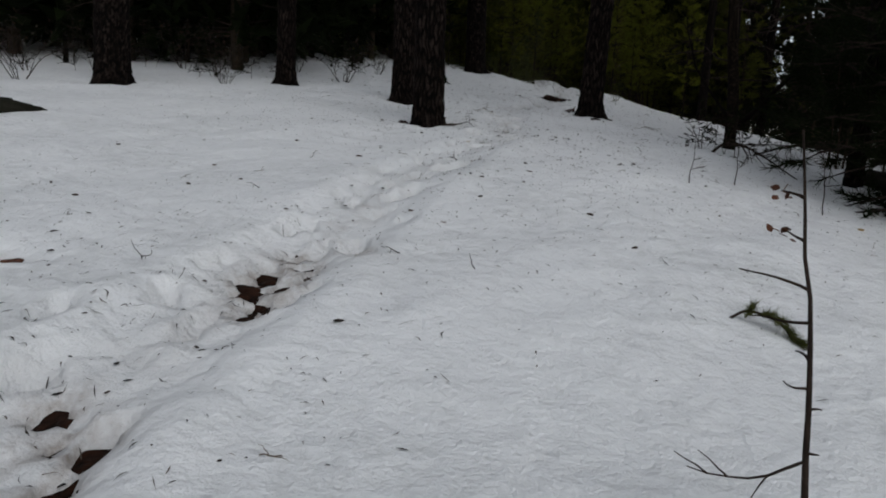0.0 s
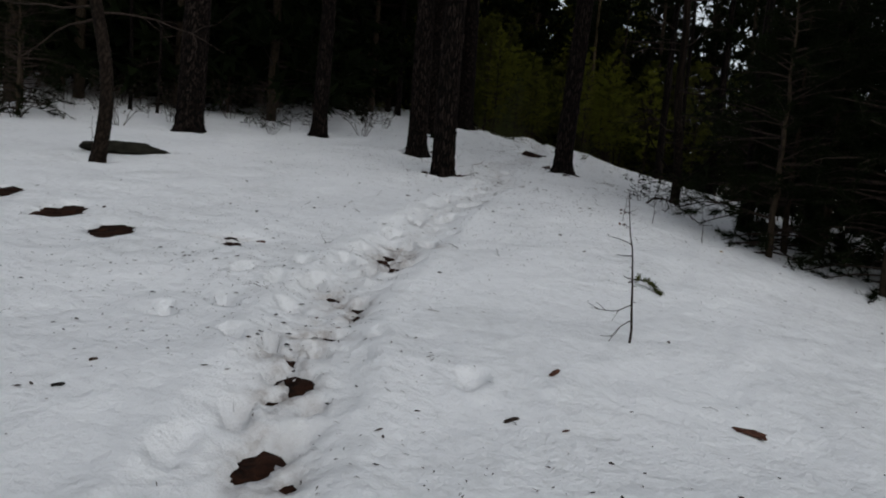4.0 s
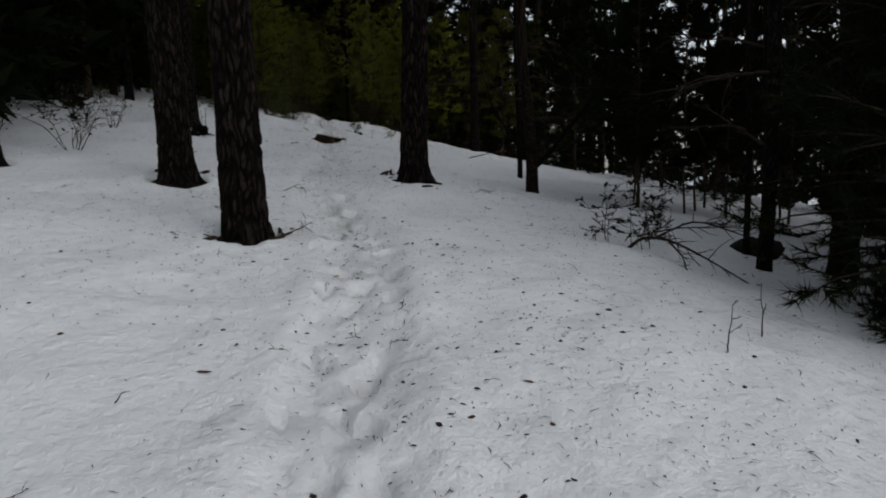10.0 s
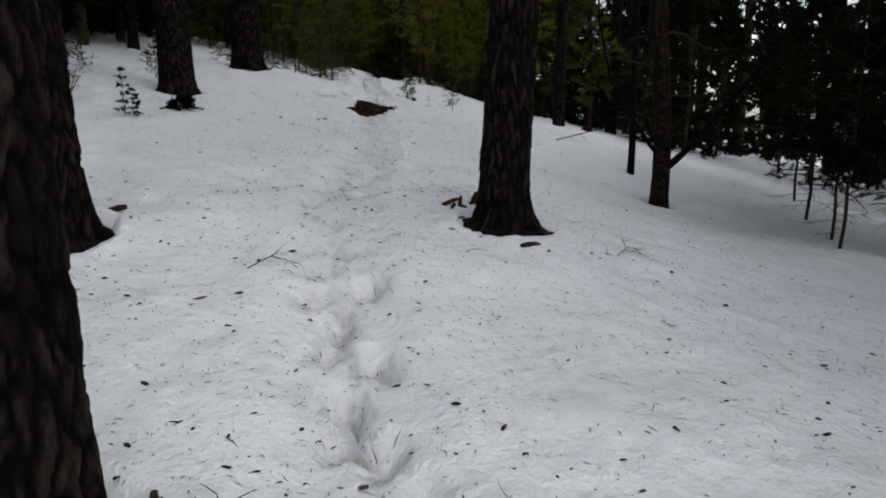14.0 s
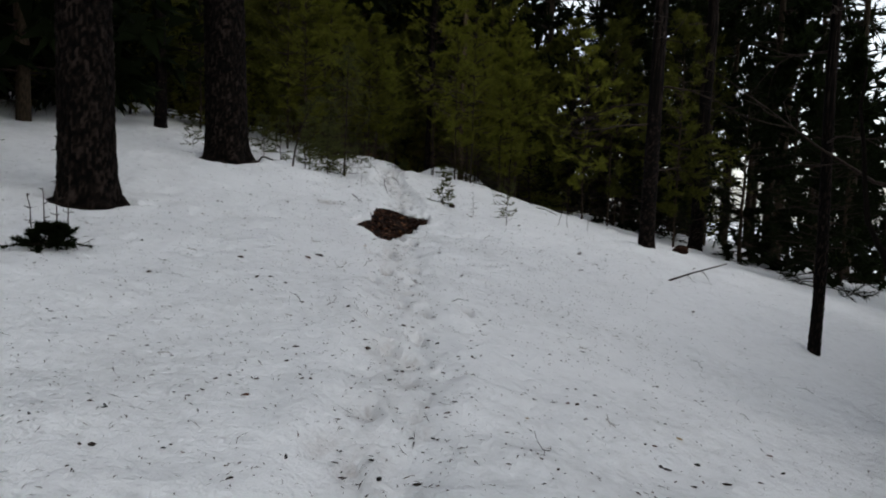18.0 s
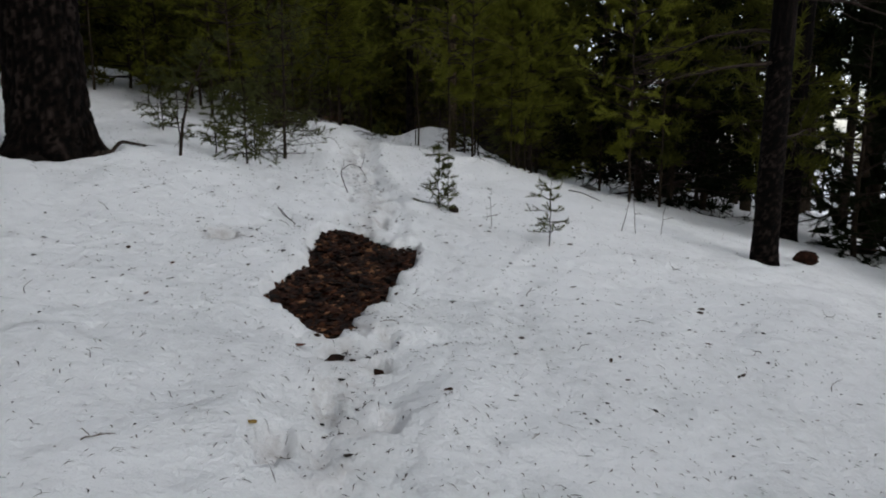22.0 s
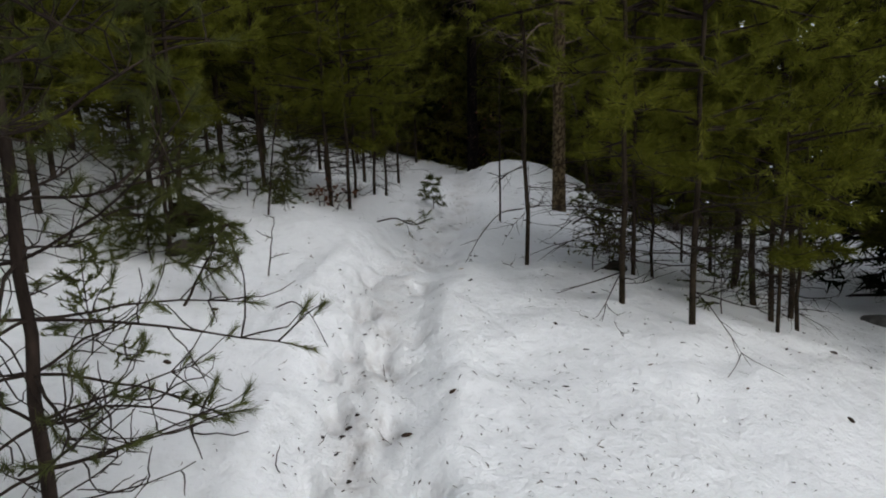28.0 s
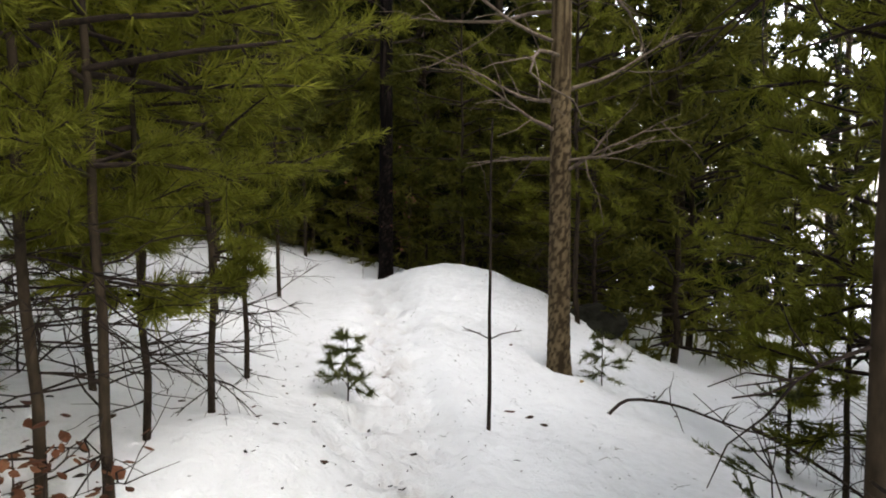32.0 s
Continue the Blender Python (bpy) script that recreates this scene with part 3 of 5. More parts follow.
    limbs, green = crown_shapes(seed + 1, z0, height * 0.98, radius, whorls, per, tuft_n, needle, width, droop, sub, top_thin, spread, base_ratio)
    if dead:
        dead_twigs(limbs, rng, 0.15, max(z0, 0.3), dead, dead_reach)
    tagged(part("branchwork", limbs.mesh("branchwork", TWIG), None, tree), "", "", "", "stuff")
    tagged(part("crown", green.mesh("crown", green_mat, False), None, tree), "", "", "", "stuff")
    return tree


def settle(tree, x, y, size=1.0, turn=0.0, lean=(0, 0), sink=0.0):
    tree.matrix_basis = pose(x, y, top(x, y) - sink, lean[0], lean[1], turn) @ Matrix.Diagonal((size, size, size, 1))


def copy_to(tree, x, y, size=1.0, turn=0.0, lean=(0, 0), label="", sink=0.0):
    ob = copy_thing(tree, Matrix())
    settle(ob, x, y, size, turn, lean, sink)
    if label:
        tagged(ob, label)
    return ob


# ---- old pines along the trail ----
OLD_PINES = [  # x, y, trunk width, lean x, lean y, height, seed, label
    (-0.775, 14.95, 0.42, -0.010, 0.0, 17, 1, "old pine with deeply plated brown bark beside the trail"),
    (-0.12, 11.93, 0.40, 0.000, 0.0, 18, 2, "old straight pine with dark plated bark on snow"),
    (2.58, 15.22, 0.41, 0.045, 0.0, 18, 3, "old pine leaning slightly, torn bark round its foot"),
    (-3.25, 16.10, 0.36, 0.020, 0.0, 16, 4, "slim straight pine with grey-brown bark"),
    (-5.58, 13.95, 0.56, 0.030, 0.0, 18, 5, "thick old pine with dark bark in shade"),
    (-0.75, 22.90, 0.58, 0.000, 0.0, 19, 6, "thick old pine with broad bark plates and flared foot"),
    (0.42, 26.95, 0.70, -0.015, 0.0, 19, 7, "massive old pine with deeply furrowed reddish bark"),
    (-10.1, 22.8, 0.80, 0.010, 0.0, 19, 8, "massive dark pine trunk among the far shrubs"),
]
for x, y, dia, *_ in OLD_PINES:
    WELLS.append((x, y, dia * (0.54 if x == -0.12 else 0.66 if dia < 0.5 else 0.58)))

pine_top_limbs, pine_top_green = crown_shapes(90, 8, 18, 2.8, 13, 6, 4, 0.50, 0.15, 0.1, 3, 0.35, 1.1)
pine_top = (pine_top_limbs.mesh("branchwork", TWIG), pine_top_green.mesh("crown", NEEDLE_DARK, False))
for x, y, dia, lx, ly, height, seed, label in OLD_PINES:
    tree = thing("old_pine", label, "tree", (x, y, float(hill(x, y)) - 0.06), 0, "old pines")
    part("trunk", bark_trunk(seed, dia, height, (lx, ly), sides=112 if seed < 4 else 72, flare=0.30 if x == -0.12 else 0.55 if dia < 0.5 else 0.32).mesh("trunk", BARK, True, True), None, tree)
    for nm, me in zip(("branchwork", "crown"), pine_top):
        ob = tagged(part(nm, me, None, tree), "", "", "", "stuff")
        ob.matrix_basis = pose(lx * 9, ly * 9, 0, 0, 0, seed * 47)

# ---- other trunks ----
def plain_tree(name, label, x, y, dia, height, lean, mat, seed, sweep=0.0, limbs=0, limb_z=(1.5, 4), limb_len=1.2, limb_mat=TWIG, crown=True, flare=0.2, relief=0.006, cell=(0.03, 0.10)):
    tree = thing(name, label, "tree", (x, y, float(hill(x, y)) - 0.05))
    part("trunk", bark_trunk(seed, dia, height, lean, flare, 28, sweep, cell, relief).mesh("trunk", mat, True, True), None, tree)
    rng = np.random.default_rng(seed + 200)
    for _ in range(limbs):
        z, a = rng.uniform(*limb_z), rng.uniform(0, 2 * np.pi)
        s = Shape()
        line = bent(rng, (lean[0] * z + sweep * math.sin(z * 1.5), lean[1] * z, z), (math.cos(a), math.sin(a), rng.uniform(-0.1, 0.35)), limb_len * rng.uniform(0.5, 1.3), 0.15, 0.16, 8)
        tube(s, line, np.linspace(0.012 + dia * 0.04, 0.003, 8), 5)
        for _ in range(5):
            i = rng.integers(2, 7)
            sub = bent(rng, line[i], line[i] - line[i - 1] + rng.normal(0, 0.09, 3), limb_len * rng.uniform(0.2, 0.5), 0.1, 0.2, 5)
            tube(s, sub, np.linspace(0.007, 0.002, 5), 4, False)
        part("branch", s.mesh("branch", limb_mat), None, tree)
    if crown:
        for nm, me in zip(("branchwork", "crown"), pine_top):
            ob = tagged(part(nm, me, None, tree), "", "", "", "stuff")
            ob.matrix_basis = pose(lean[0] * 9, lean[1] * 9, -1, 0, 0, seed * 31) @ Matrix.Diagonal((0.8, 0.8, 1, 1))
    return tree


WELLS += [(6.48, 18.9, 0.14), (8.2, 26.4, 0.16), (7.35, 37.2, 0.12), (-5.0, 9.2, 0.12)]
plain_tree("crooked_tree", "crooked bare tree with mossy tan bark", -5.0, 9.2, 0.20, 7, (-0.03, 0), BARK_GREY, 21, 0.13, 6, (1.6, 4.5), 1.6, TWIG, False)
forked = plain_tree("forked_tree", "brown tree forking low above the snow", 6.48, 18.9, 0.27, 11, (-0.05, 0.0), BARK_GREY, 22, 0.05, 9, (1.5, 6), 2.0, TWIG, True)
fork = Shape()
tube(fork, bent(np.random.default_rng(3), (0.02, 0, 0.55), (0.9, 0.05, 0.8), 4.5, -1.1, 0.06, 12), np.linspace(0.060, 0.015, 12), 8)
part("stem", fork.mesh("stem", BARK_GREY), None, forked, "second stem of the fork")
side = Shape()
tube(side, bent(np.random.default_rng(4), (-0.04, 0, 0.80), (-0.9, 0.1, 0.75), 2.6, -0.8, 0.09, 10), np.linspace(0.036, 0.008, 10), 7)
part("limb", side.mesh("limb", BARK_GREY), None, forked)
plain_tree("slope_tree", "dark tree with long bare lower branches", 8.2, 26.4, 0.30, 13, (0.01, 0), BARK, 23, 0.0, 9, (1.4, 6), 1.6, TWIG)
plain_tree("tan_tree", "straight tan-barked tree with dead pale branches", 7.34, 37.2, 0.20, 12, (0.006, 0), BARK_TAN, 24, 0.0, 14, (1.7, 4.6), 1.7, TWIG_PALE, True, 0.15, 0.003)
plain_tree("dark_tree", "straight dark-barked tree at the crest of the trail", 7.4, 43.0, 0.25, 14, (0.02, 0), BARK, 25, 0.0, 8, (1.6, 6), 1.4, TWIG)
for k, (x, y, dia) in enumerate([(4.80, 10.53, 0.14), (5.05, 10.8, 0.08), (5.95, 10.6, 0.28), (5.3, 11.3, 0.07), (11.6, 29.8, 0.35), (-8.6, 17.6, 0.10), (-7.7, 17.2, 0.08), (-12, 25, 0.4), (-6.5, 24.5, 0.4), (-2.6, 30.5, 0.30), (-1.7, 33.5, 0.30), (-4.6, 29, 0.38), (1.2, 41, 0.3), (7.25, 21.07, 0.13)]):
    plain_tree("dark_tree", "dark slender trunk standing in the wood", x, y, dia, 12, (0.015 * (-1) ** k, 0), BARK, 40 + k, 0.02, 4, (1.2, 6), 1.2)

# ---- thicket of young pines ----
YP = [
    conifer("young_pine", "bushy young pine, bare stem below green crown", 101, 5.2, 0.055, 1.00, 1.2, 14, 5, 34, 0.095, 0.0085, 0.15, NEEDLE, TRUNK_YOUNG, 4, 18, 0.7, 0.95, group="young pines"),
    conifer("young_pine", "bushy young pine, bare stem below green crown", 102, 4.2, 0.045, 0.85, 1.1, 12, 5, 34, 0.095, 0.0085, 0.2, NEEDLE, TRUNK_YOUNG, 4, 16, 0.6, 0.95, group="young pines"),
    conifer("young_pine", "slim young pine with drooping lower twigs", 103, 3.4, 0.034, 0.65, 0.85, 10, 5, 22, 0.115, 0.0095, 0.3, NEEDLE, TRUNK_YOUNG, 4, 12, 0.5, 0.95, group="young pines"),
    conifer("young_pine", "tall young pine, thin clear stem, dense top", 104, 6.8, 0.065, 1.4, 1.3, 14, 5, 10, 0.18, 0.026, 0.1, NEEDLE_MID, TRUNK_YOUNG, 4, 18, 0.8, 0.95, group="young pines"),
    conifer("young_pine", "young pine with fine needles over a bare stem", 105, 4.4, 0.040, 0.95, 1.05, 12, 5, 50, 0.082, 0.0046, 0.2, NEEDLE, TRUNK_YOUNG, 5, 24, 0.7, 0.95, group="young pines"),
    conifer("young_pine", "young pine, crown colour darkened to stand for shade", 106, 5.4, 0.058, 0.9, 1.3, 13, 5, 10, 0.18, 0.026, 0.15, NEEDLE_MID, TRUNK_YOUNG, 4, 14, 0.7, 0.95, group="young pines"),
    # Same young pine in NEEDLE_DARK, the bank's shade painted into its crown.
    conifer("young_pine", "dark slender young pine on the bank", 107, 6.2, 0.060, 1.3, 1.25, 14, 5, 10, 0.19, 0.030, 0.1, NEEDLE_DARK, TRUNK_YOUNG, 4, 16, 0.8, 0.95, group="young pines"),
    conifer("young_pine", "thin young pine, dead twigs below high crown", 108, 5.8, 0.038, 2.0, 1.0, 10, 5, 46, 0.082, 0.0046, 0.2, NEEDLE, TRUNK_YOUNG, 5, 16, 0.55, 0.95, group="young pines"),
]
used = set()


def pine_at(kind, x, y, size=1.0, turn=0.0, lean=(0, 0), label=""):
    if kind not in used:
        used.add(kind)
        settle(YP[kind], x, y, size, turn, lean)
        if label:
            tagged(YP[kind], label)
        return YP[kind]
    return copy_to(YP[kind], x, y, size, turn, lean, label)


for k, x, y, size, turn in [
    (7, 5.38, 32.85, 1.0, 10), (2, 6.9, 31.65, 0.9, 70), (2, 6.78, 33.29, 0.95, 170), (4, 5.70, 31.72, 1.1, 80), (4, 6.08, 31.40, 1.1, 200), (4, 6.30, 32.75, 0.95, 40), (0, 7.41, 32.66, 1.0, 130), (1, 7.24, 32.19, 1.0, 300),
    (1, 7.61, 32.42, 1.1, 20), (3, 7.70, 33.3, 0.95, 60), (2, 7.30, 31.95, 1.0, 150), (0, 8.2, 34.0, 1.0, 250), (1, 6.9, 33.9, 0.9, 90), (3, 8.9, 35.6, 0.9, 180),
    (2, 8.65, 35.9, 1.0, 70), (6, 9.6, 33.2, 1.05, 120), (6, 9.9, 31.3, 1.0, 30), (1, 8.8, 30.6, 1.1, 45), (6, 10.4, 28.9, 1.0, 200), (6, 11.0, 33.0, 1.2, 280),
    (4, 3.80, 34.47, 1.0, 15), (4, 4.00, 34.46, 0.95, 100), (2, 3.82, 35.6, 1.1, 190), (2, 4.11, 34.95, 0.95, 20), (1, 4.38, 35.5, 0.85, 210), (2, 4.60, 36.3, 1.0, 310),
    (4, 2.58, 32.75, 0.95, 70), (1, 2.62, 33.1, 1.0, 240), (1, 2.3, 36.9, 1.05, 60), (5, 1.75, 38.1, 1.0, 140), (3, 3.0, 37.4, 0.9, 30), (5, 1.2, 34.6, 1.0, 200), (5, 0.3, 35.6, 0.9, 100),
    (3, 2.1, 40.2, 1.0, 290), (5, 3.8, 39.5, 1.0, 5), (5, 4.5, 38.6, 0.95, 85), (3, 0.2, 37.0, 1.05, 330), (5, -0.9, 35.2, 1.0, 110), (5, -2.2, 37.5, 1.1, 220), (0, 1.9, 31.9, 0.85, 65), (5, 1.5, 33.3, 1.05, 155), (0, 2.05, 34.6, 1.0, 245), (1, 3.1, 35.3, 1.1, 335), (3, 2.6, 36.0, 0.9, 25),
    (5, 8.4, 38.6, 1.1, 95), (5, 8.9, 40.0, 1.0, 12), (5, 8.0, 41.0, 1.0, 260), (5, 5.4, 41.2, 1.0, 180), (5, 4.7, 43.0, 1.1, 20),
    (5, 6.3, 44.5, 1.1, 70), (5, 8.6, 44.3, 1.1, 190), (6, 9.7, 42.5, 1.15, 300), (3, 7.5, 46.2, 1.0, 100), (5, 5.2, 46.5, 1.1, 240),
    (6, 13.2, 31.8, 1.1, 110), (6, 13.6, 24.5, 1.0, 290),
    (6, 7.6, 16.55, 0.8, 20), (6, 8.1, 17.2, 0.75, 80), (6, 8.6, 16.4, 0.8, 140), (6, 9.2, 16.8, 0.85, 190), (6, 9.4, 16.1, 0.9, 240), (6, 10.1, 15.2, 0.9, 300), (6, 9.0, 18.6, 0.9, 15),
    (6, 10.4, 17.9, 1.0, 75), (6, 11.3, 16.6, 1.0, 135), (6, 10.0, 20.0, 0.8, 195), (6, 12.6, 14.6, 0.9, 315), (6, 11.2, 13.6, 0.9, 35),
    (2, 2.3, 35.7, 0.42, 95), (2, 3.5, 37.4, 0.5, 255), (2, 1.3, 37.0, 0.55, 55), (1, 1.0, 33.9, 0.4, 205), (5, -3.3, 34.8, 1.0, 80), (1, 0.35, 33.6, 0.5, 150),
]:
    # Swaps some pines to kinds with less shade painted into their needles.
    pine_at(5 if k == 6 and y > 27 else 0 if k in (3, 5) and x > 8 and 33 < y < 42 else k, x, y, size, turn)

# ---- the wood all round ----
WOOD = [
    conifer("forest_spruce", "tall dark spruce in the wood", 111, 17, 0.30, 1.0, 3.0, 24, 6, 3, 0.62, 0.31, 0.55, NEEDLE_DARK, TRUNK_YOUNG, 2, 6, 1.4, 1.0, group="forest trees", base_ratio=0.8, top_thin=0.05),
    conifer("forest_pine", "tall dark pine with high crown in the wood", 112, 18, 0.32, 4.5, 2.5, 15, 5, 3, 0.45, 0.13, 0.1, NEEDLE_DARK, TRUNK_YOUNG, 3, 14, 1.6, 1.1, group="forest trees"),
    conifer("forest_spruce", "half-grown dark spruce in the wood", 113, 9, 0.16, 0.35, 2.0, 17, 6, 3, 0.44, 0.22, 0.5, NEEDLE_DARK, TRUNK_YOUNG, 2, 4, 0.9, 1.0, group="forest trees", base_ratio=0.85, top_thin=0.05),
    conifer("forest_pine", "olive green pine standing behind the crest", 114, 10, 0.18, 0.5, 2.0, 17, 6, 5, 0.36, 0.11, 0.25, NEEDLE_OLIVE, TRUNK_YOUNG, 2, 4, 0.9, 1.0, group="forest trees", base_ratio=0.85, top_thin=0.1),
]
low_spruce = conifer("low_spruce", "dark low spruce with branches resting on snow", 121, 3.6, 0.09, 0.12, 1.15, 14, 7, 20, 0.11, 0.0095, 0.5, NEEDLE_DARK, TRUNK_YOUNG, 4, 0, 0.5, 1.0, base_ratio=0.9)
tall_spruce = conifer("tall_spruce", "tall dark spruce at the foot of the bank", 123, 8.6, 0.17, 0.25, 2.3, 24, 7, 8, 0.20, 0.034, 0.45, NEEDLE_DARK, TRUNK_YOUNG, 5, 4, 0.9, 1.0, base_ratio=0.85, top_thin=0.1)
settle(tall_spruce, 9.9, 7.4, 1.0, 40)
wood_rng = np.random.default_rng(77)
spots = []


def wood_spots(n, x0, x1, y0, y1, gap):
    tries = 0
    while n and tries < 4000:
        tries += 1
        x, y = wood_rng.uniform(x0, x1), wood_rng.uniform(y0, y1)
        if all((x - a) ** 2 + (y - b) ** 2 > gap * gap for a, b in spots):
            spots.append((x, y))
            n -= 1


wood_spots(46, -30, -11, 14, 50, 2.3)
wood_spots(34, -12, -3, 30, 58, 1.9)
wood_spots(54, -6, 17, 47.5, 64, 1.7)
wood_spots(50, 14, 28, 6, 52, 2.0)
wood_spots(14, -11, -5, 18.5, 30, 1.9)
wood_spots(40, 28, 48, 2, 62, 2.6)
wood_spots(24, -20, 26, 64, 80, 3.0)
wood_spots(16, -24, 24, -30, -10, 4.5)
wood_spots(12, -34, -12, -8, 13, 3.5)
thin_pines = [(13.5, 36.6), (15.6, 39.4), (14.4, 33.6), (17.2, 36.2), (18.6, 42.0), (14.2, 30.4), (16.4, 32.6), (20.0, 38.6), (19.2, 34.4), (21.6, 42.4), (25.0, 51.0), (27.4, 54.2), (29.0, 52.0), (31.0, 58.4), (24.2, 47.8), (33.0, 60.5)]
spots += thin_pines
bank_spruces = [(11.4, 34.6), (12.6, 33.6), (13.4, 35.0), (11.2, 32.9)]
spots += bank_spruces
spots += [(8.0, 52.0), (10.2, 53.0), (12.0, 51.6), (6.0, 53.2), (9.2, 56.0), (11.5, 56.5), (13.8, 54.0), (4.2, 52.2), (7.6, 9.6), (7.0, 7.4), (8.6, 11.6), (6.6, 6.2), (9.6, 9.0), (10.4, 11.8), (12.0, 9.8), (8.4, 5.6), (11.6, 6.8), (12.2, 41.5), (11.2, 46.4), (13.0, 44.0), (14.0, 27.6), (10.6, 49.0), (13.6, 48.2)]
for i, (x, y) in enumerate(spots):
    bearing = math.degrees(math.atan2(x - 4.3, y - 32))
    if i > 8 and (x, y) not in thin_pines + bank_spruces and x > 10 and y > 34 and 44 < bearing < 56 and i % 4:
        continue
    open_side = x > 9 and (23 < y < 36 + 1.1 * (x - 14) or (y > 34 and 36 < math.degrees(math.atan2(x - 4.6, y - 32)) < 49))
    if open_side:
        kind = int(wood_rng.choice([1, 2, 3], p=[0.45, 0.40, 0.15]))
    elif x > 28:
        kind = 2
    else:
        kind = int(wood_rng.choice([0, 1, 2], p=[0.45, 0.15, 0.4]))
        kind = 3 if y > 44 and -8 < x < 13 and wood_rng.uniform() < 0.5 else kind
    kind = i if i < 4 else 1 if (x, y) in thin_pines else 2 if (x, y) in bank_spruces else (3 if x > 7.5 else 0) if 51 < y < 57 and 4 < x < 14 else kind
    size, turn = wood_rng.uniform(0.8, 1.2) * (0.75 if open_side and kind != 1 else 1.5 if kind == 3 else 1.0), wood_rng.uniform(0, 360)
    if i >= 4 and x < 13 and 4 < y < 13:
        copy_to(tall_spruce, x + 0.6, y, size * (1.0 if x > 6.8 else 0.65), turn)
    elif (x, y) in bank_spruces:
        copy_to(tall_spruce, x, y, size * 1.1, turn, label="tall dark spruce standing down the bank")
    elif i < 4:
        settle(WOOD[kind], x, y, size, turn)
    else:
        copy_to(WOOD[kind], x, y, size, turn)
far_spruces = [(15.5, 43.5, 1.5, 20), (17.5, 46.0, 1.7, 90), (19.5, 44.5, 1.6, 160), (21.0, 48.0, 1.9, 230), (16.5, 49.0, 1.7, 300), (23.0, 50.5, 2.0, 40), (18.5, 41.5, 1.5, 110), (20.5, 52.0, 2.0, 200)]
for x, y, size, turn in far_spruces:
    copy_to(low_spruce, x, y, size, turn, label="dark spruce standing beyond the bank")
low_pine = conifer("low_pine", "bushy olive pine with branches to the snow", 122, 4.4, 0.08, 0.25, 1.3, 14, 6, 8, 0.17, 0.028, 0.3, NEEDLE_OLIVE, TRUNK_YOUNG, 4, 0, 0.5, 1.0, base_ratio=0.9)
settle(low_pine, 6.6, 45.4)
settle(low_spruce, 4.15, 8.15)
for x, y, size, turn, label in [(-9.0, 13.6, 1.0, 15, "dark low spruce in the wood"), (-10.6, 16.2, 1.1, 65, "dark low spruce in the wood"), (-8.2, 19.6, 1.1, 125, "dark low spruce in the wood"), (-11.6, 13.0, 1.2, 185, "dark low spruce in the wood"), (-6.6, 19.4, 0.9, 245, "dark low spruce in the wood"), (4.7, 8.9, 1.0, 35, "dark low spruce on the bank"), (5.8, 8.2, 1.2, 95, "dark low spruce on the bank"), (5.1, 7.3, 1.1, 140, "dark bushy spruce at the foot of the bank"), (5.3, 9.0, 1.2, 250, "dark spruce standing behind a low spruce"), (9.3, 39.6, 0.9, 30, "dark low spruce below the crest"), (10.0, 41.2, 1.2, 80, "dark low spruce below the crest"),
                                (11.8, 26.0, 1.1, 10, "dark low spruce down the bank"), (12.3, 29.0, 1.2, 60, "dark low spruce down the bank"), (12.8, 22.6, 1.2, 120, "dark low spruce down the bank"), (12.4, 19.8, 1.1, 200, "dark low spruce down the bank"), (13.4, 16.0, 1.2, 300, "dark low spruce down the bank"),
                                (6.2, 46.0, 1.2, 15, "dark low spruce at the edge of the wood"), (4.2, 45.4, 1.1, 95, "dark low spruce at the edge of the wood"), (8.4, 46.4, 1.2, 175, "dark low spruce at the edge of the wood"), (2.2, 43.4, 1.2, 255, "dark low spruce at the edge of the wood"),
                                (-3.0, 36.5, 1.1, 40, "dark low spruce at the edge of the wood"), (-5.2, 32.5, 1.2, 110, "dark low spruce at the edge of the wood"), (-7.5, 27.5, 1.2, 190, "dark low spruce at the edge of the wood"), (-9.0, 24.0, 1.1, 310, "dark low spruce at the edge of the wood"), (10.9, 43.3, 1.2, 220, "dark low spruce below the crest"), (0.0, 40.0, 1.2, 20, "dark low spruce at the edge of the wood")]:
    copy_to(low_pine if y > 30 else low_spruce, x, y, size, turn, label=label.replace("dark low spruce", "bushy low pine") if y > 30 else label)

for x, y, size, turn in [(8.1, 45.2, 1.0, 60), (9.1, 43.9, 1.1, 120), (8.9, 42.4, 0.8, 180), (5.5, 45.0, 1.0, 240), (4.0, 44.2, 1.1, 300), (9.7, 41.9, 1.0, 20), (9.4, 40.5, 0.8, 80), (3.0, 42.2, 1.0, 140), (0.9, 36.2, 0.9, 10), (-0.4, 36.4, 0.9, 70), (1.6, 36.0, 0.6, 130), (-2.0, 36.4, 0.9, 190), (0.4, 38.2, 1.0, 250), (2.9, 39.2, 0.9, 310), (10.9, 39.9, 1.4, 55), (12.3, 41.2, 1.6, 100), (13.1, 43.4, 1.7, 200)]:
    copy_to(low_pine, x, y, size, turn)


# ---- a curled leaf ----
def leaf_shape(shape, rng, at, size, flat=0.5):
    """One curled lobed leaf of eight triangles."""
    u = rng.normal(0, 1, 3) * [1, 1, 1 - flat]
    u /= np.linalg.norm(u)
    w = np.cross(u, rng.normal(0, 0.35, 3) + [0, 0, 1])
    w /= np.linalg.norm(w)
    n = np.cross(u, w)
    t = np.array([0, 0.3, 0.65, 1.0])
    wid = np.array([0.06, 0.38, 0.34, 0.05])
    curl = rng.uniform(0.05, 0.35)
    rows = []
    for a, b in zip(t, wid):
        mid = at + u * size * a + n * size * curl * (a - 0.5) ** 2
        rows += [mid - w * size * b + n * size * 0.08, mid, mid + w * size * b + n * size * 0.08]
    f = []
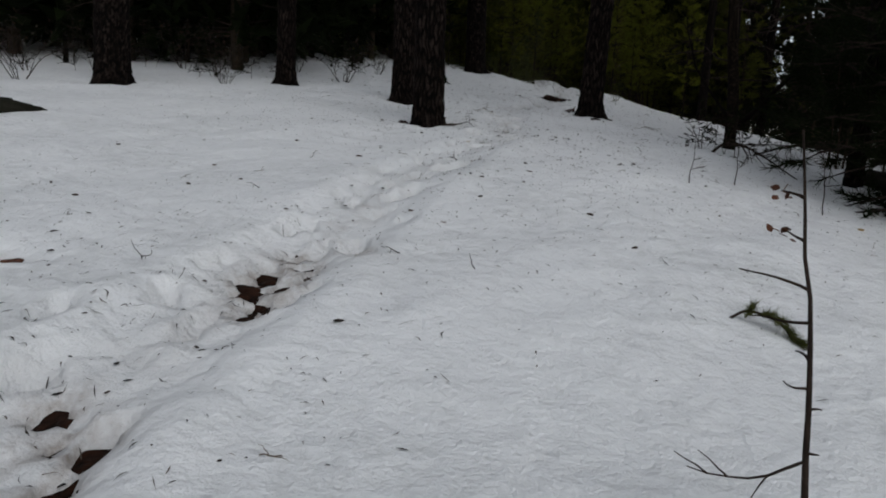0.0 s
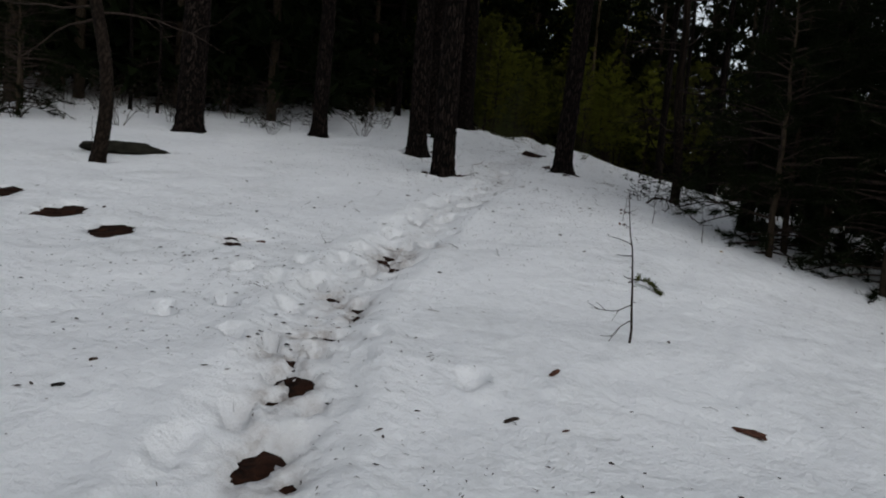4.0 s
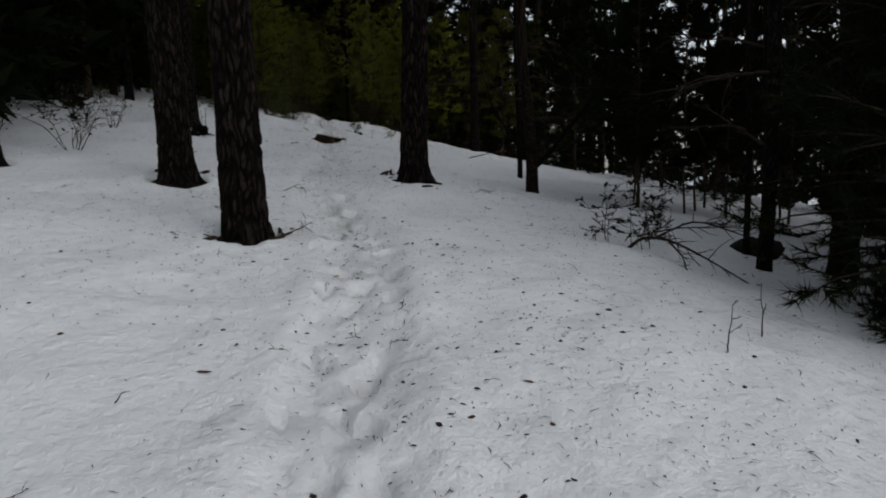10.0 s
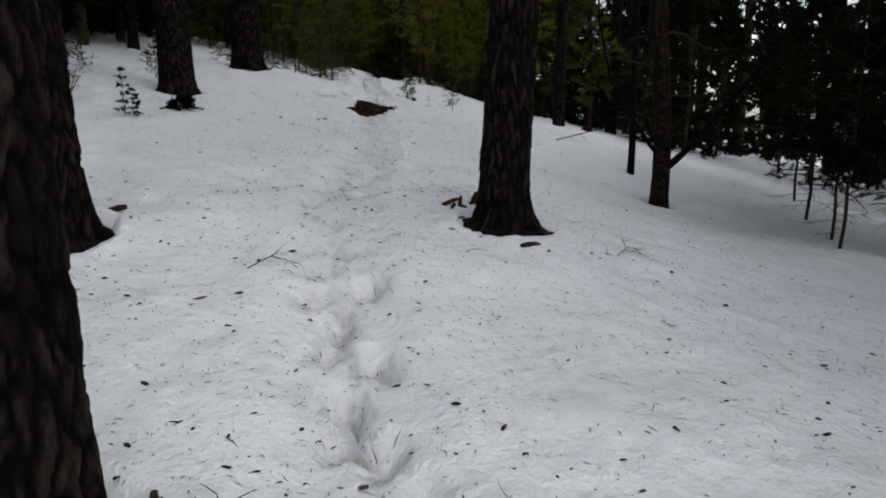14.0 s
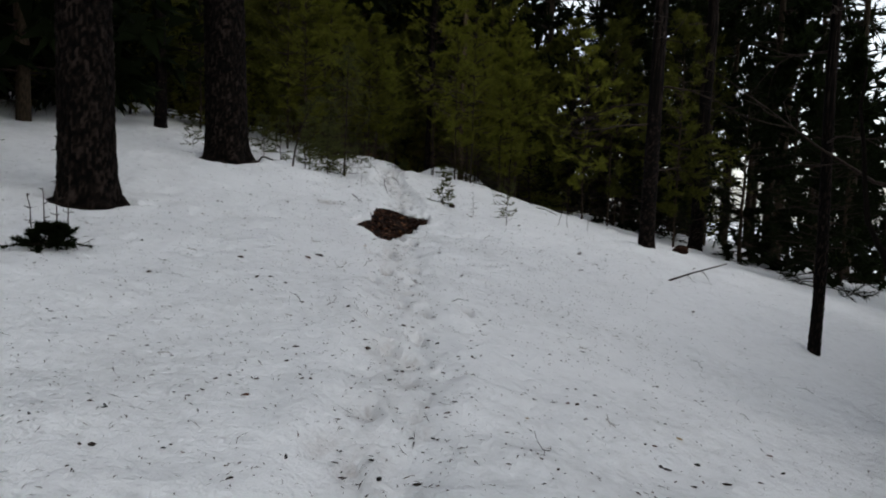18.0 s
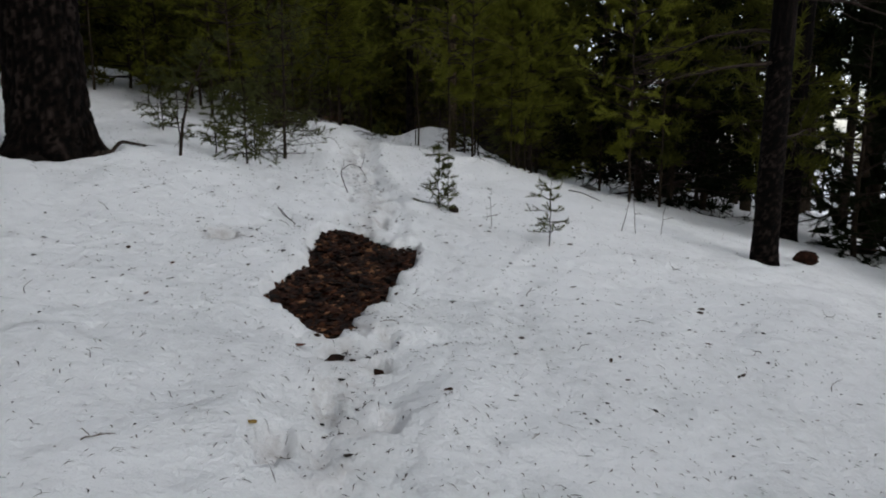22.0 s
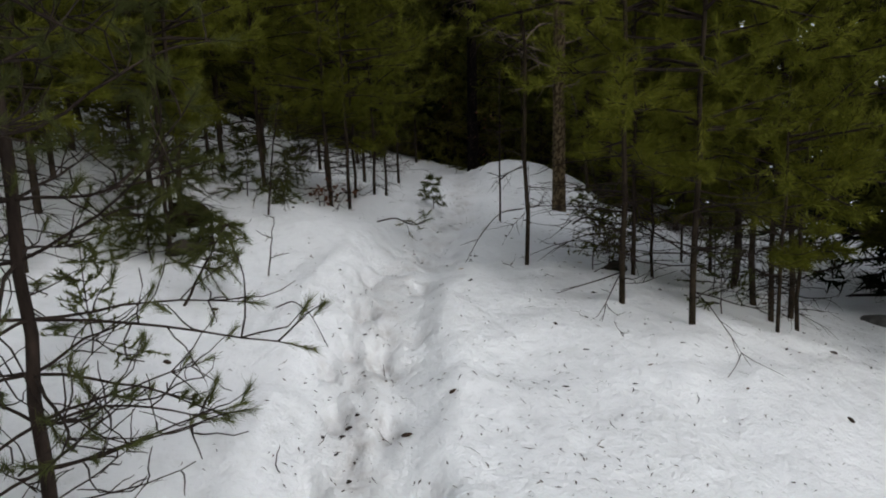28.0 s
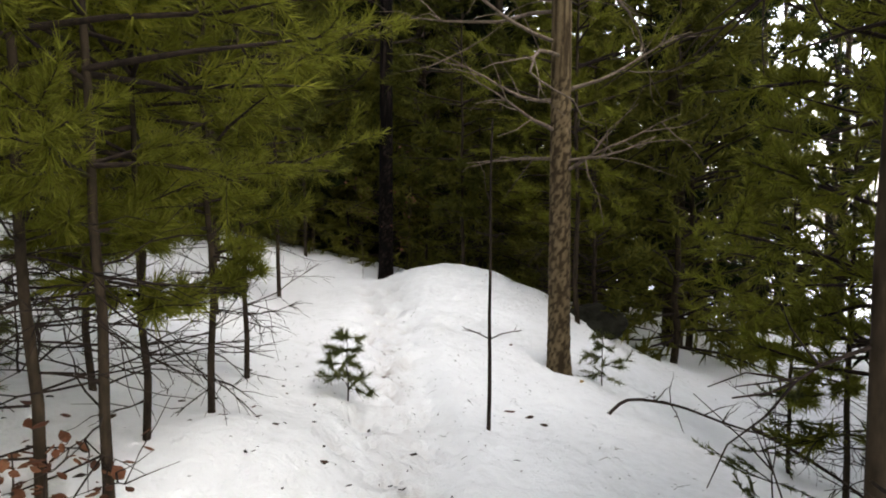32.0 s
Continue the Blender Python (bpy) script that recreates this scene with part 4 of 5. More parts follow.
    for i in range(3):
        for j in range(2):
            f.append((3 * i + j, 3 * i + j + 1, 3 * i + j + 4, 3 * i + j + 3))
    shape.add(rows, f)



# ---- small pines and shrubs on the snow ----
def sapling(name, label, x, y, seed, height, dia, whorls, per, reach, tuft_n, needle, width, bare=0.15, droop=0.1, lean=(0, 0), curve=(0, 0), mat=NEEDLE_SAP, sub=2, category="sapling"):
    """A small pine: stem, every branch and its needles as parts."""
    rng = np.random.default_rng(seed)
    s = thing(name, label, category, (x, y, top(x, y)))
    stem = Shape()
    zz = np.concatenate([[-0.12], np.linspace(0, height, 9)])
    q = np.clip(zz, 0, None) / height
    line = np.stack([lean[0] * zz + curve[0] * q * q, lean[1] * zz + curve[1] * q * q, zz], 1) + rng.normal(0, 0.004, (10, 3)) * [1, 1, 0]
    tube(stem, line, np.linspace(dia / 2, dia * 0.18, 10), 7)
    part("stem", stem.mesh("stem", TWIG), None, s)
    for w in range(whorls):
        k = bare + (0.97 - bare) * w / max(1, whorls - 1)
        at = np.array([np.interp(k, q[1:], line[1:, i]) for i in range(3)])
        for b in range(per):
            a = rng.uniform(0, 2 * np.pi)
            ln = reach * (1.0 - 0.65 * k) * rng.uniform(0.6, 1.15)
            br = Shape()
            path = bent(rng, at, (math.cos(a), math.sin(a), rng.uniform(0.0, 0.5)), ln, droop, 0.13, 6)
            tube(br, path, np.linspace(0.0022 + dia * 0.10, 0.0018, 6), 4, False)
            cs, ds = [path[-1], path[-2], path[-3]], [path[-1] - path[-2]] * 3
            for _ in range(sub):
                i = rng.integers(2, 6)
                tw = bent(rng, path[i - 1], path[i] - path[i - 1] + rng.normal(0, ln * 0.12, 3), ln * rng.uniform(0.2, 0.45), -0.2, 0.15, 4)
                tube(br, tw, np.linspace(0.003, 0.0014, 4), 3, False)
                cs += [tw[-1], tw[-2], tw[-3]]
                ds += [tw[-1] - tw[-2]] * 3
            branch = part("branch", br.mesh("branch", TWIG), None, s)
            if tuft_n:
                g = Shape()
                tufts(g, rng, cs, ds, max(2, round(tuft_n * 0.75)), needle, width, 0.75)
                part("needles", g.mesh("needles", mat, False), None, branch)
    return s


sapling("pine_sapling", "small dense green pine sapling on snow", 4.30, 27.10, 301, 0.70, 0.016, 9, 4, 0.28, 46, 0.048, 0.0014, 0.06, 0.05, (0.0, 0), (0, 0), NEEDLE_SAP, 3)
sapling("pine_sapling", "thin pine sapling growing beside a denser one", 4.40, 27.08, 321, 0.62, 0.011, 6, 3, 0.20, 50, 0.045, 0.0014, 0.10, -0.2, (0.02, 0), (0, 0), NEEDLE_SAP, 2)
sapling("pine_sapling", "sparse pine sapling with thin upturned branches", 5.19, 26.0, 302, 0.72, 0.014, 6, 5, 0.36, 44, 0.035, 0.0020, 0.20, -0.25, (0.02, 0), (0, 0), NEEDLE_SAP, 2)
sapling("pine_sapling", "drooping pine sapling with tufted branch ends", 2.19, 27.88, 303, 0.95, 0.026, 9, 6, 0.55, 60, 0.05, 0.0024, 0.12, 0.35)
sapling("pine_sapling", "pine sapling with drooping tufted twigs", 0.95, 30.6, 304, 0.9, 0.02, 7, 5, 0.5, 20, 0.06, 0.004, 0.15, 0.3)
sapling("pine_sapling", "slender pine sapling among others", 1.9, 29.0, 305, 0.85, 0.02, 7, 4, 0.45, 18, 0.06, 0.004, 0.15, 0.3)
sapling("young_pine", "bushy young pine with green twigs hanging to snow", 2.64, 32.38, 340, 1.9, 0.036, 9, 6, 0.55, 60, 0.062, 0.0034, 0.14, 0.7, (0, 0), (0, 0), NEEDLE_SAP, 3, "tree")

# a young pine whose crooked bare twigs carry brushes of needles at their ends
tufted = thing("young_pine", "young pine, dark stem and crooked twigs with tufted ends", "tree", (2.69, 29.80, top(2.69, 29.80)))
tuft_rng = np.random.default_rng(306)
up = np.concatenate([[-0.15], np.linspace(0, 2.9, 14)])
stem_line = np.stack([0.02 * up + tuft_rng.normal(0, 0.004, 15), tuft_rng.normal(0, 0.004, 15), up], 1)
stem = Shape()
tube(stem, stem_line, np.linspace(0.026, 0.006, 15), 9)
part("stem", stem.mesh("stem", TWIG), None, tufted)
for w in range(15):
    h = 0.07 + 2.75 * (w / 14) ** 1.15
    at = np.array([np.interp(h, up, stem_line[:, i]) for i in range(3)])
    first = tuft_rng.uniform(0, 6.28)
    for b in range(5):
        a = first + b * 1.257 + tuft_rng.normal(0, 0.25)
        ln = (0.45 if h < 0.15 else 0.92 if h < 1.1 else 0.92 - 0.40 * (h - 1.1)) * tuft_rng.uniform(0.6, 1.1)
        path = bent(tuft_rng, at, (math.cos(a), math.sin(a), tuft_rng.uniform(-0.25, 0.35)), ln, tuft_rng.uniform(-0.2, 0.6), 0.11, 9)
        br, cs, ds = Shape(), [path[-1]], [path[-1] - path[-2]]
        tube(br, path, np.linspace(0.0065 if h > 0.2 else 0.004, 0.002, 9), 5, False)
        for i in tuft_rng.integers(2, 8, 7):
            tw = bent(tuft_rng, path[i], path[i] - path[i - 1] + tuft_rng.normal(0, ln * 0.13, 3), ln * tuft_rng.uniform(0.18, 0.42), -0.5, 0.26, 6)
            tube(br, tw, np.linspace(0.0034, 0.0016, 6), 4, False)
            if tuft_rng.uniform() < (0.0 if h < 0.2 else 0.55 if h < 0.9 else 0.85):
                cs.append(tw[-1])
                ds.append(tw[-1] - tw[-2] + np.array([0, 0, 0.02]))
        branch = part("branch", br.mesh("branch", TWIG), None, tufted)
        if h > 0.2:
            g = Shape()
            tufts(g, tuft_rng, cs, ds, 60, 0.058, 0.0022, 0.62)
            tufts(g, tuft_rng, np.array(cs) - 0.5 * np.array(ds), ds, 34, 0.05, 0.0022, 0.62)
            part("needles", g.mesh("needles", NEEDLE_SAP, False), None, branch)

for k, (x, y, h, reach) in enumerate([(1.31, 29.3, 1.0, 0.42), (1.80, 28.76, 0.8, 0.32), (2.27, 29.1, 0.75, 0.36), (0.10, 28.9, 0.5, 0.34)]):
    sapling("pine_sapling", "slender pine sapling with tufted drooping twigs", x, y, 325 + k, h, 0.02, 8, 4, reach, 40, 0.052, 0.0026, 0.12, 0.35)
sapling("bent_sapling", "bent dark sapling curving over the snow", 1.53, 27.28, 307, 1.25, 0.038, 6, 4, 0.45, 26, 0.06, 0.004, 0.62, 0.3, (0.05, 0), (0.36, 0.1))
sapling("leaning_sapling", "leaning thin sapling with draping needle twigs", 3.26, 33.30, 308, 0.95, 0.020, 5, 3, 0.42, 16, 0.045, 0.0020, 0.28, 2.8, (0.12, 0), (0.04, 0))
sapling("forked_twig", "small forked bare twig standing in snow", 3.31, 32.02, 320, 0.40, 0.012, 3, 1, 0.22, 0, 0.05, 0.003, 0.3, -0.2, (0.16, 0))
sapling("pine_sapling", "low pine sapling weighed down on snow", 2.86, 31.56, 309, 0.46, 0.020, 6, 4, 0.40, 46, 0.055, 0.0020, 0.45, 1.5, (0.55, 0.05))
sapling("pine_sapling", "small tufted pine sapling beside the trail", 5.20, 36.18, 310, 0.42, 0.012, 5, 4, 0.28, 30, 0.06, 0.004, 0.2, 0.4)
sapling("bare_pole", "thin leafless sapling pole standing upright", 5.98, 35.75, 311, 1.9, 0.030, 3, 2, 0.25, 0, 0.05, 0.003, 0.3, 0.2, (0.02, 0))
bare = thing("bare_sapling", "bare thin sapling with a few crooked side twigs", "sapling", (1.38, 4.25, top(1.38, 4.25)))
bare_rng = np.random.default_rng(312)
up = np.concatenate([[-0.1], np.linspace(0, 1.05, 12)])
bend_x = -0.125 * (np.clip(up, 0, None) / 1.05) ** 1.7
stem = Shape()
tube(stem, np.stack([bend_x + bare_rng.normal(0, 0.003, 13), bare_rng.normal(0, 0.003, 13), up], 1), np.linspace(0.0105, 0.0025, 13), 7)
part("stem", stem.mesh("stem", TWIG), None, bare)
for h, away, rise, ln, droop in [(0.69, (-1, -0.2), 0.25, 0.19, 0.1), (0.61, (-1, 0.3), 0.0, 0.14, 0.0), (0.45, (-1, -0.4), 0.1, 0.07, 0.0), (0.40, (1, 0.2), 0.1, 0.035, 0.0), (0.29, (1, -0.3), 0.1, 0.03, 0.0), (0.27, (-1, 0.1), -0.5, 0.29, -0.2), (0.16, (-1, -0.1), -0.25, 0.26, 0.2), (0.90, (-1, 0.2), 0.4, 0.05, 0.0), (0.80, (-0.6, 0.8), 0.3, 0.05, 0.0), (0.52, (0.3, 1), 0.2, 0.06, 0.0)]:
    line = bent(bare_rng, (float(np.interp(h, up, bend_x)), 0, h), (*away, rise), ln, droop, 0.13, 7)
    tw = Shape()
    tube(tw, line, np.linspace(0.0045, 0.0016, 7), 5, False)
    if ln > 0.2:
        for i in (2, 4, 5):
            tube(tw, bent(bare_rng, line[i], line[i] - line[i - 1] + np.array([0.01, 0.01, -0.025 if i < 4 else 0.03]), 0.09, 0.0, 0.15, 4), np.linspace(0.003, 0.0012, 4), 4, False)
    twig = part("twig", tw.mesh("twig", TWIG), None, bare)
    if h > 0.75:
        lf = Shape()
        for _ in range(7):
            leaf_shape(lf, bare_rng, line[-1] + bare_rng.normal(0, 0.012, 3), 0.022, 0.2)
        part("leaves", lf.mesh("leaves", DEAD_LEAF, False), None, twig, "withered russet bud leaves")
sapling("dry_stalk", "thin dry stalk sticking out of the snow", 4.74, 26.55, 313, 0.42, 0.008, 4, 2, 0.14, 0, 0.05, 0.003, 0.3, 0.1)
for k, (x, y, h, reach, droop, label) in enumerate([
    (2.52, 32.30, 0.28, 0.34, 0.9, "low pine brush round a sunken rock"), (2.74, 32.60, 0.32, 0.30, 0.7, "low pine brush round a sunken rock"), (2.92, 32.42, 0.26, 0.30, 1.0, "low pine brush round a sunken rock"), (2.40, 32.62, 0.30, 0.36, 0.8, "low pine brush round a sunken rock"),
    (2.56, 35.36, 0.35, 0.40, 1.2, "small pine sapling pressed down by snow"), (2.87, 36.2, 0.55, 0.45, 0.6, "small pine sapling on the snow"), (3.36, 35.2, 0.42, 0.45, 0.9, "small pine sapling pressed down by snow"), (3.0, 34.46, 0.35, 0.42, 1.1, "drooping pine sapling under taller pines"),
    (3.36, 34.2, 0.25, 0.40, 1.2, "flattened green pine sapling on snow"), (3.47, 35.9, 0.60, 0.40, 0.5, "small pine sapling on the snow"), (7.6, 36.9, 0.45, 0.30, 0.6, "thin pine sapling by the tan tree"), (2.0, 33.9, 0.6, 0.5, 0.9, "drooping pine sapling under taller pines"), (2.35, 34.6, 0.5, 0.45, 0.9, "drooping pine sapling under taller pines")]):
    sapling("pine_sapling", label, x, y, 700 + k, h, 0.014, 5, 4, reach, 30, 0.055, 0.0034, 0.2, droop)
for k, (x, y, h, lean, label) in enumerate([
    (6.65, 27.08, 0.62, (0.25, 0), "dead forked stick standing in the snow"), (6.85, 27.1, 0.60, (-0.08, 0), "thin dead stick standing in the snow"), (7.45, 27.45, 0.5, (0.10, 0), "single bent dry stalk in the snow"),
    (2.30, 8.3, 0.28, (0.10, 0.0), "short dry twig upright in the snow"), (2.75, 8.5, 0.33, (0.05, 0.1), "short dry twig upright in the snow"), (3.2, 7.9, 0.55, (-0.1, 0), "thin dry stalk by the low spruce"), (-5.25, 9.5, 0.55, (0.0, 0), "short bare pole beside the crooked tree")]):
    sapling("dry_stalk", label, x, y, 330 + k, h, 0.010, 3, 1, 0.16, 0, 0.05, 0.003, 0.4, -0.1, lean)

for k, (x, y, h, reach, label) in enumerate([
    (-1.12, 19.85, 0.62, 0.15, "narrow juniper bush beside the trail"), (-1.00, 19.80, 0.36, 0.16, "dark juniper bush on snow"), (-1.25, 24.1, 0.7, 0.3, "dark juniper bush behind a pine"), (-3.04, 22.15, 0.2, 0.2, "low dark tuft in the snow"), (-3.49, 24.48, 0.75, 0.25, "dark leafy shrub on the slope"), (-4.72, 24.93, 1.0, 0.45, "dark leafy shrub on the slope"), (-4.2, 25.5, 0.9, 0.4, "dark leafy shrub on the slope"), (-2.9, 25.6, 0.6, 0.4, "dark leafy shrub on the slope"), (-5.4, 24.6, 1.0, 0.5, "dark leafy shrub on the slope"),
    (-4.4, 15.7, 0.85, 0.4, "small leafy shrub between pines"), (-4.0, 16.3, 0.9, 0.4, "small leafy shrub between pines"), (-4.9, 15.9, 0.8, 0.35, "small leafy shrub between pines"), (-3.8, 17.6, 0.6, 0.35, "small leafy shrub between pines"),
    (-8.0, 16.9, 1.2, 0.6, "straggling shrub below dark pines"), (-7.2, 15.6, 1.0, 0.6, "straggling shrub below dark pines"), (-6.7, 17.4, 1.0, 0.6, "straggling shrub below dark pines"), (-9.2, 15.6, 1.1, 0.6, "straggling shrub below dark pines"), (-2.6, 20.6, 0.5, 0.4, "low shrub in the snow"), (-3.4, 21.5, 0.5, 0.4, "low shrub in the snow"),
    (6.75, 34.3, 0.8, 0.4, "leafy bush under young pines"), (6.6, 31.9, 0.6, 0.35, "twiggy bush under young pines"), (7.0, 32.6, 0.7, 0.4, "twiggy bush under young pines"),
    (-1.5, 25.6, 0.45, 0.35, "low shrub on the upper slope"), (-0.4, 29.2, 0.5, 0.4, "low shrub on the upper slope"), (0.9, 30.6, 0.7, 0.45, "small pine brush on the upper slope"), (2.5, 31.0, 0.6, 0.4, "small pine brush on the upper slope")]):
    sapling("shrub", label, x, y, 350 + k, h, 0.010, 6, 4, reach, 14, 0.032, 0.008, 0.12, 0.0, (0, 0), (0, 0), NEEDLE_DARK if y < 25 else NEEDLE_SAP, 2, "shrub")


# scrub on the bank: thin crooked stems with few curled leaves
scrub_rng = np.random.default_rng(380)
for k, (x, y, h) in enumerate([(3.17, 10.84, 0.55), (3.22, 10.95, 0.42), (3.28, 11.06, 0.50), (3.30, 10.64, 0.60), (3.38, 10.60, 0.50), (3.46, 10.78, 0.62), (3.55, 10.70, 0.50), (3.66, 10.86, 0.55), (4.2, 11.5, 0.55), (4.35, 11.3, 0.45), (4.0, 11.3, 0.4)]):
    lean, curve = scrub_rng.uniform(-0.25, 0.25, 2), scrub_rng.uniform(-0.22, 0.22, 2)
    sapling("scrub_bush", "crooked thin twigs with few curled leaves", x, y, 900 + k, h, 0.009, 5, 2, 0.26, 4, 0.026, 0.011, 0.2, scrub_rng.uniform(-0.4, 0.6), (lean[0], lean[1]), (curve[0], curve[1]), NEEDLE_DARK, 3, "shrub")
# bare twiggy shrubs at the edge of the old pines
def twig_shrub(seed, leafy):
    rng = np.random.default_rng(seed)
    bush = thing("twiggy_shrub", "bare twiggy shrub with few withered leaves", "shrub", group="shrubs under the pines")
    for _ in range(7):
        s = Shape()
        a = rng.uniform(0, 2 * np.pi)
        line = bent(rng, (0.05 * math.cos(a), 0.05 * math.sin(a), -0.08), (0.45 * math.cos(a), 0.45 * math.sin(a), 1), rng.uniform(0.6, 1.25), 0.15, 0.14, 8)
        tube(s, line, np.linspace(0.008, 0.002, 8), 4, False)
        tips = [line[-1]]
        for _ in range(6):
            i = int(rng.integers(2, 8))
            sub = bent(rng, line[i], line[i] - line[i - 1] + rng.normal(0, 0.10, 3), rng.uniform(0.15, 0.45), 0.0, 0.2, 5)
            tube(s, sub, np.linspace(0.004, 0.0014, 5), 3, False)
            tips += [sub[-1], sub[-2]]
        stem = part("stem", s.mesh("stem", TWIG), None, bush)
        lf = Shape()
        for p in tips:
            for _ in range(leafy):
                leaf_shape(lf, rng, p + rng.normal(0, 0.03, 3), rng.uniform(0.03, 0.06), 0.2)
        part("leaves", lf.mesh("leaves", LEAF_DARK, False), None, stem)
    return bush


SHRUBS = [twig_shrub(951, 1), twig_shrub(952, 2)]
shrub_rng = np.random.default_rng(953)
shrub_spots = [(-4.2, 15.4), (-4.7, 16.2), (-2.4, 17.6), (-6.4, 15.0), (-7.0, 16.6), (-7.9, 15.2), (-8.8, 16.4), (-6.0, 17.8), (-9.8, 14.8), (-7.6, 18.4), (-5.2, 18.6), (-10.4, 17.8), (-8.8, 13.2), (-11.2, 15.4), (-4.0, 19.6), (-2.2, 21.4), (-3.2, 24.0), (-9.4, 19.0), (-6.8, 13.4), (-4.9, 22.6)]
for k, (x, y) in enumerate(shrub_spots):
    ob = SHRUBS[k] if k < 2 else copy_thing(SHRUBS[k % 2], Matrix())
    settle(ob, x, y, shrub_rng.uniform(0.7, 1.15), shrub_rng.uniform(0, 360))

# dark evergreen bush under the young pines, and a low juniper clump by the trail
for x, y, h, reach, seed in ((6.02, 32.92, 0.72, 0.34, 391), (6.22, 33.02, 0.62, 0.34, 392), (6.5, 33.4, 0.6, 0.34, 393)):
    sapling("evergreen_bush", "dark leafy evergreen bush under young pines", x, y, seed, h, 0.012, 7, 4, reach, 6, 0.028, 0.011, 0.25, 0.2, (0, 0), (0, 0), NEEDLE_MID, 3, "shrub")
sapling("juniper", "low dark juniper clump sunk in the snow", -0.47, 20.63, 394, 0.17, 0.014, 5, 7, 0.30, 60, 0.045, 0.008, 0.1, 0.2, (0, 0), (0, 0), NEEDLE_DARK, 3, "shrub")
for k, dx in enumerate((-0.12, -0.03, 0.05, 0.12)):
    sapling("dry_stalk", "thin dark stem rising from a juniper", -0.47 + dx, 20.66, 396 + k, 0.42 + 0.06 * k, 0.014, 3, 2, 0.10, 0, 0.05, 0.003, 0.5, -0.1, (0.04 * k - 0.05, 0))


# ---- fallen wood ----
def fallen_branch(name, label, pts, r0, r1, seed, twigs=6, twig_len=0.3, mat=TWIG, green=0):
    """A branch on the snow; its line is given as x, y, height over the snow."""
    rng = np.random.default_rng(seed)
    ob = thing(name, label, "branch", (pts[0][0], pts[0][1], top(pts[0][0], pts[0][1])))
    o = np.array(ob.matrix_basis.translation)
    raw = np.array([(x, y, top(x, y) + h) for x, y, h in pts]) - o
    t = np.linspace(0, 1, 14)
    src = np.linspace(0, 1, len(raw))
    line = np.stack([np.interp(t, src, raw[:, i]) for i in range(3)], 1)
    line[1:-1] = (line[:-2] + 2 * line[1:-1] + line[2:]) / 4
    main = Shape()
    tube(main, line, np.linspace(r0, r1, 14), 7)
    part("limb", main.mesh("limb", mat), None, ob)
    for k in range(twigs):
        i = rng.integers(4, 14)
        d = (line[i] - line[i - 1]) / np.linalg.norm(line[i] - line[i - 1]) + rng.normal(0, 0.6, 3) + np.array([0, 0, 0.25])
        tw = Shape()
        path = bent(rng, line[i], d, twig_len * rng.uniform(0.5, 1.2), 0.1, 0.2, 6)
        tube(tw, path, np.linspace(min(r1, 0.005) + 0.001, 0.0012, 6), 4, False)
        twig = part("twig", tw.mesh("twig", mat), None, ob)
        if green:
            g = Shape()
            tufts(g, rng, [path[-1], path[-2], path[3]], [path[-1] - path[-2]] * 3, green, 0.055, 0.003)
            part("needles", g.mesh("needles", NEEDLE_SAP, False), None, twig)
    return ob


fallen_branch("fallen_branch", "arched fallen branch with hanging side twigs", [(3.25, 10.66, -0.03), (3.36, 10.55, 0.14), (3.52, 10.35, 0.17), (3.66, 10.08, 0.10), (3.84, 9.74, 0.0)], 0.018, 0.006, 401, 12, 0.30)
fallen_branch("fallen_branch", "forked side branch drooping to the snow", [(3.50, 10.38, 0.16), (3.48, 10.15, 0.08), (3.36, 9.94, 0.0)], 0.010, 0.004, 402, 9, 0.18)
fallen_branch("fallen_branch", "thin bare branch propped above the snow", [(3.45, 10.75, 0.10), (4.0, 10.9, 0.22), (4.6, 10.8, 0.35)], 0.010, 0.004, 403, 12, 0.30)
fallen_branch("fallen_branch", "tangled bare branches under dark trunks", [(4.0, 11.2, 0.05), (4.5, 11.2, 0.30), (5.0, 10.9, 0.25), (5.5, 10.7, 0.05)], 0.012, 0.004, 416, 16, 0.35)
fallen_branch("broken_branch", "broken pine branch with green tips on snow", [(4.23, 33.91, 0.0), (4.42, 34.0, 0.13), (4.60, 34.08, 0.20), (4.72, 34.12, 0.18)], 0.008, 0.003, 404, 9, 0.2, TWIG, 24)
fallen_branch("broken_branch", "bare crooked branch lying on the snow", [(3.37, 31.52, 0.01), (3.48, 31.46, 0.05), (3.58, 31.32, 0.05), (3.66, 31.16, 0.0)], 0.0045, 0.002, 405, 3, 0.10)
fallen_branch("arched_twig", "thin arched twig beside the trail", [(3.30, 27.45, 0.0), (3.22, 27.5, 0.18), (3.35, 27.55, 0.30), (3.48, 27.55, 0.32)], 0.006, 0.003, 406, 3, 0.2)
fallen_branch("dead_branch", "dark dead branch jutting over the bank", [(6.7, 23.2, 0.0), (7.2, 23.4, 0.15), (7.85, 23.5, 0.40)], 0.016, 0.008, 407, 4, 0.25)
fallen_branch("broken_branch", "small dead twig lying in snow", [(2.48, 26.0, 0.06), (2.56, 25.85, 0.02), (2.62, 25.75, 0.01)], 0.006, 0.003, 409, 4, 0.1)
fallen_branch("broken_branch", "brushy dead twig at the foot of a pine", [(0.22, 11.8, 0.0), (0.38, 11.85, 0.06), (0.5, 11.9, 0.1)], 0.006, 0.002, 410, 9, 0.16)
fallen_branch("broken_branch", "pale thin twig cluster on the snow", [(3.35, 14.6, 0.01), (3.5, 14.7, 0.05), (3.62, 14.75, 0.04)], 0.004, 0.002, 411, 8, 0.2, TWIG_PALE)
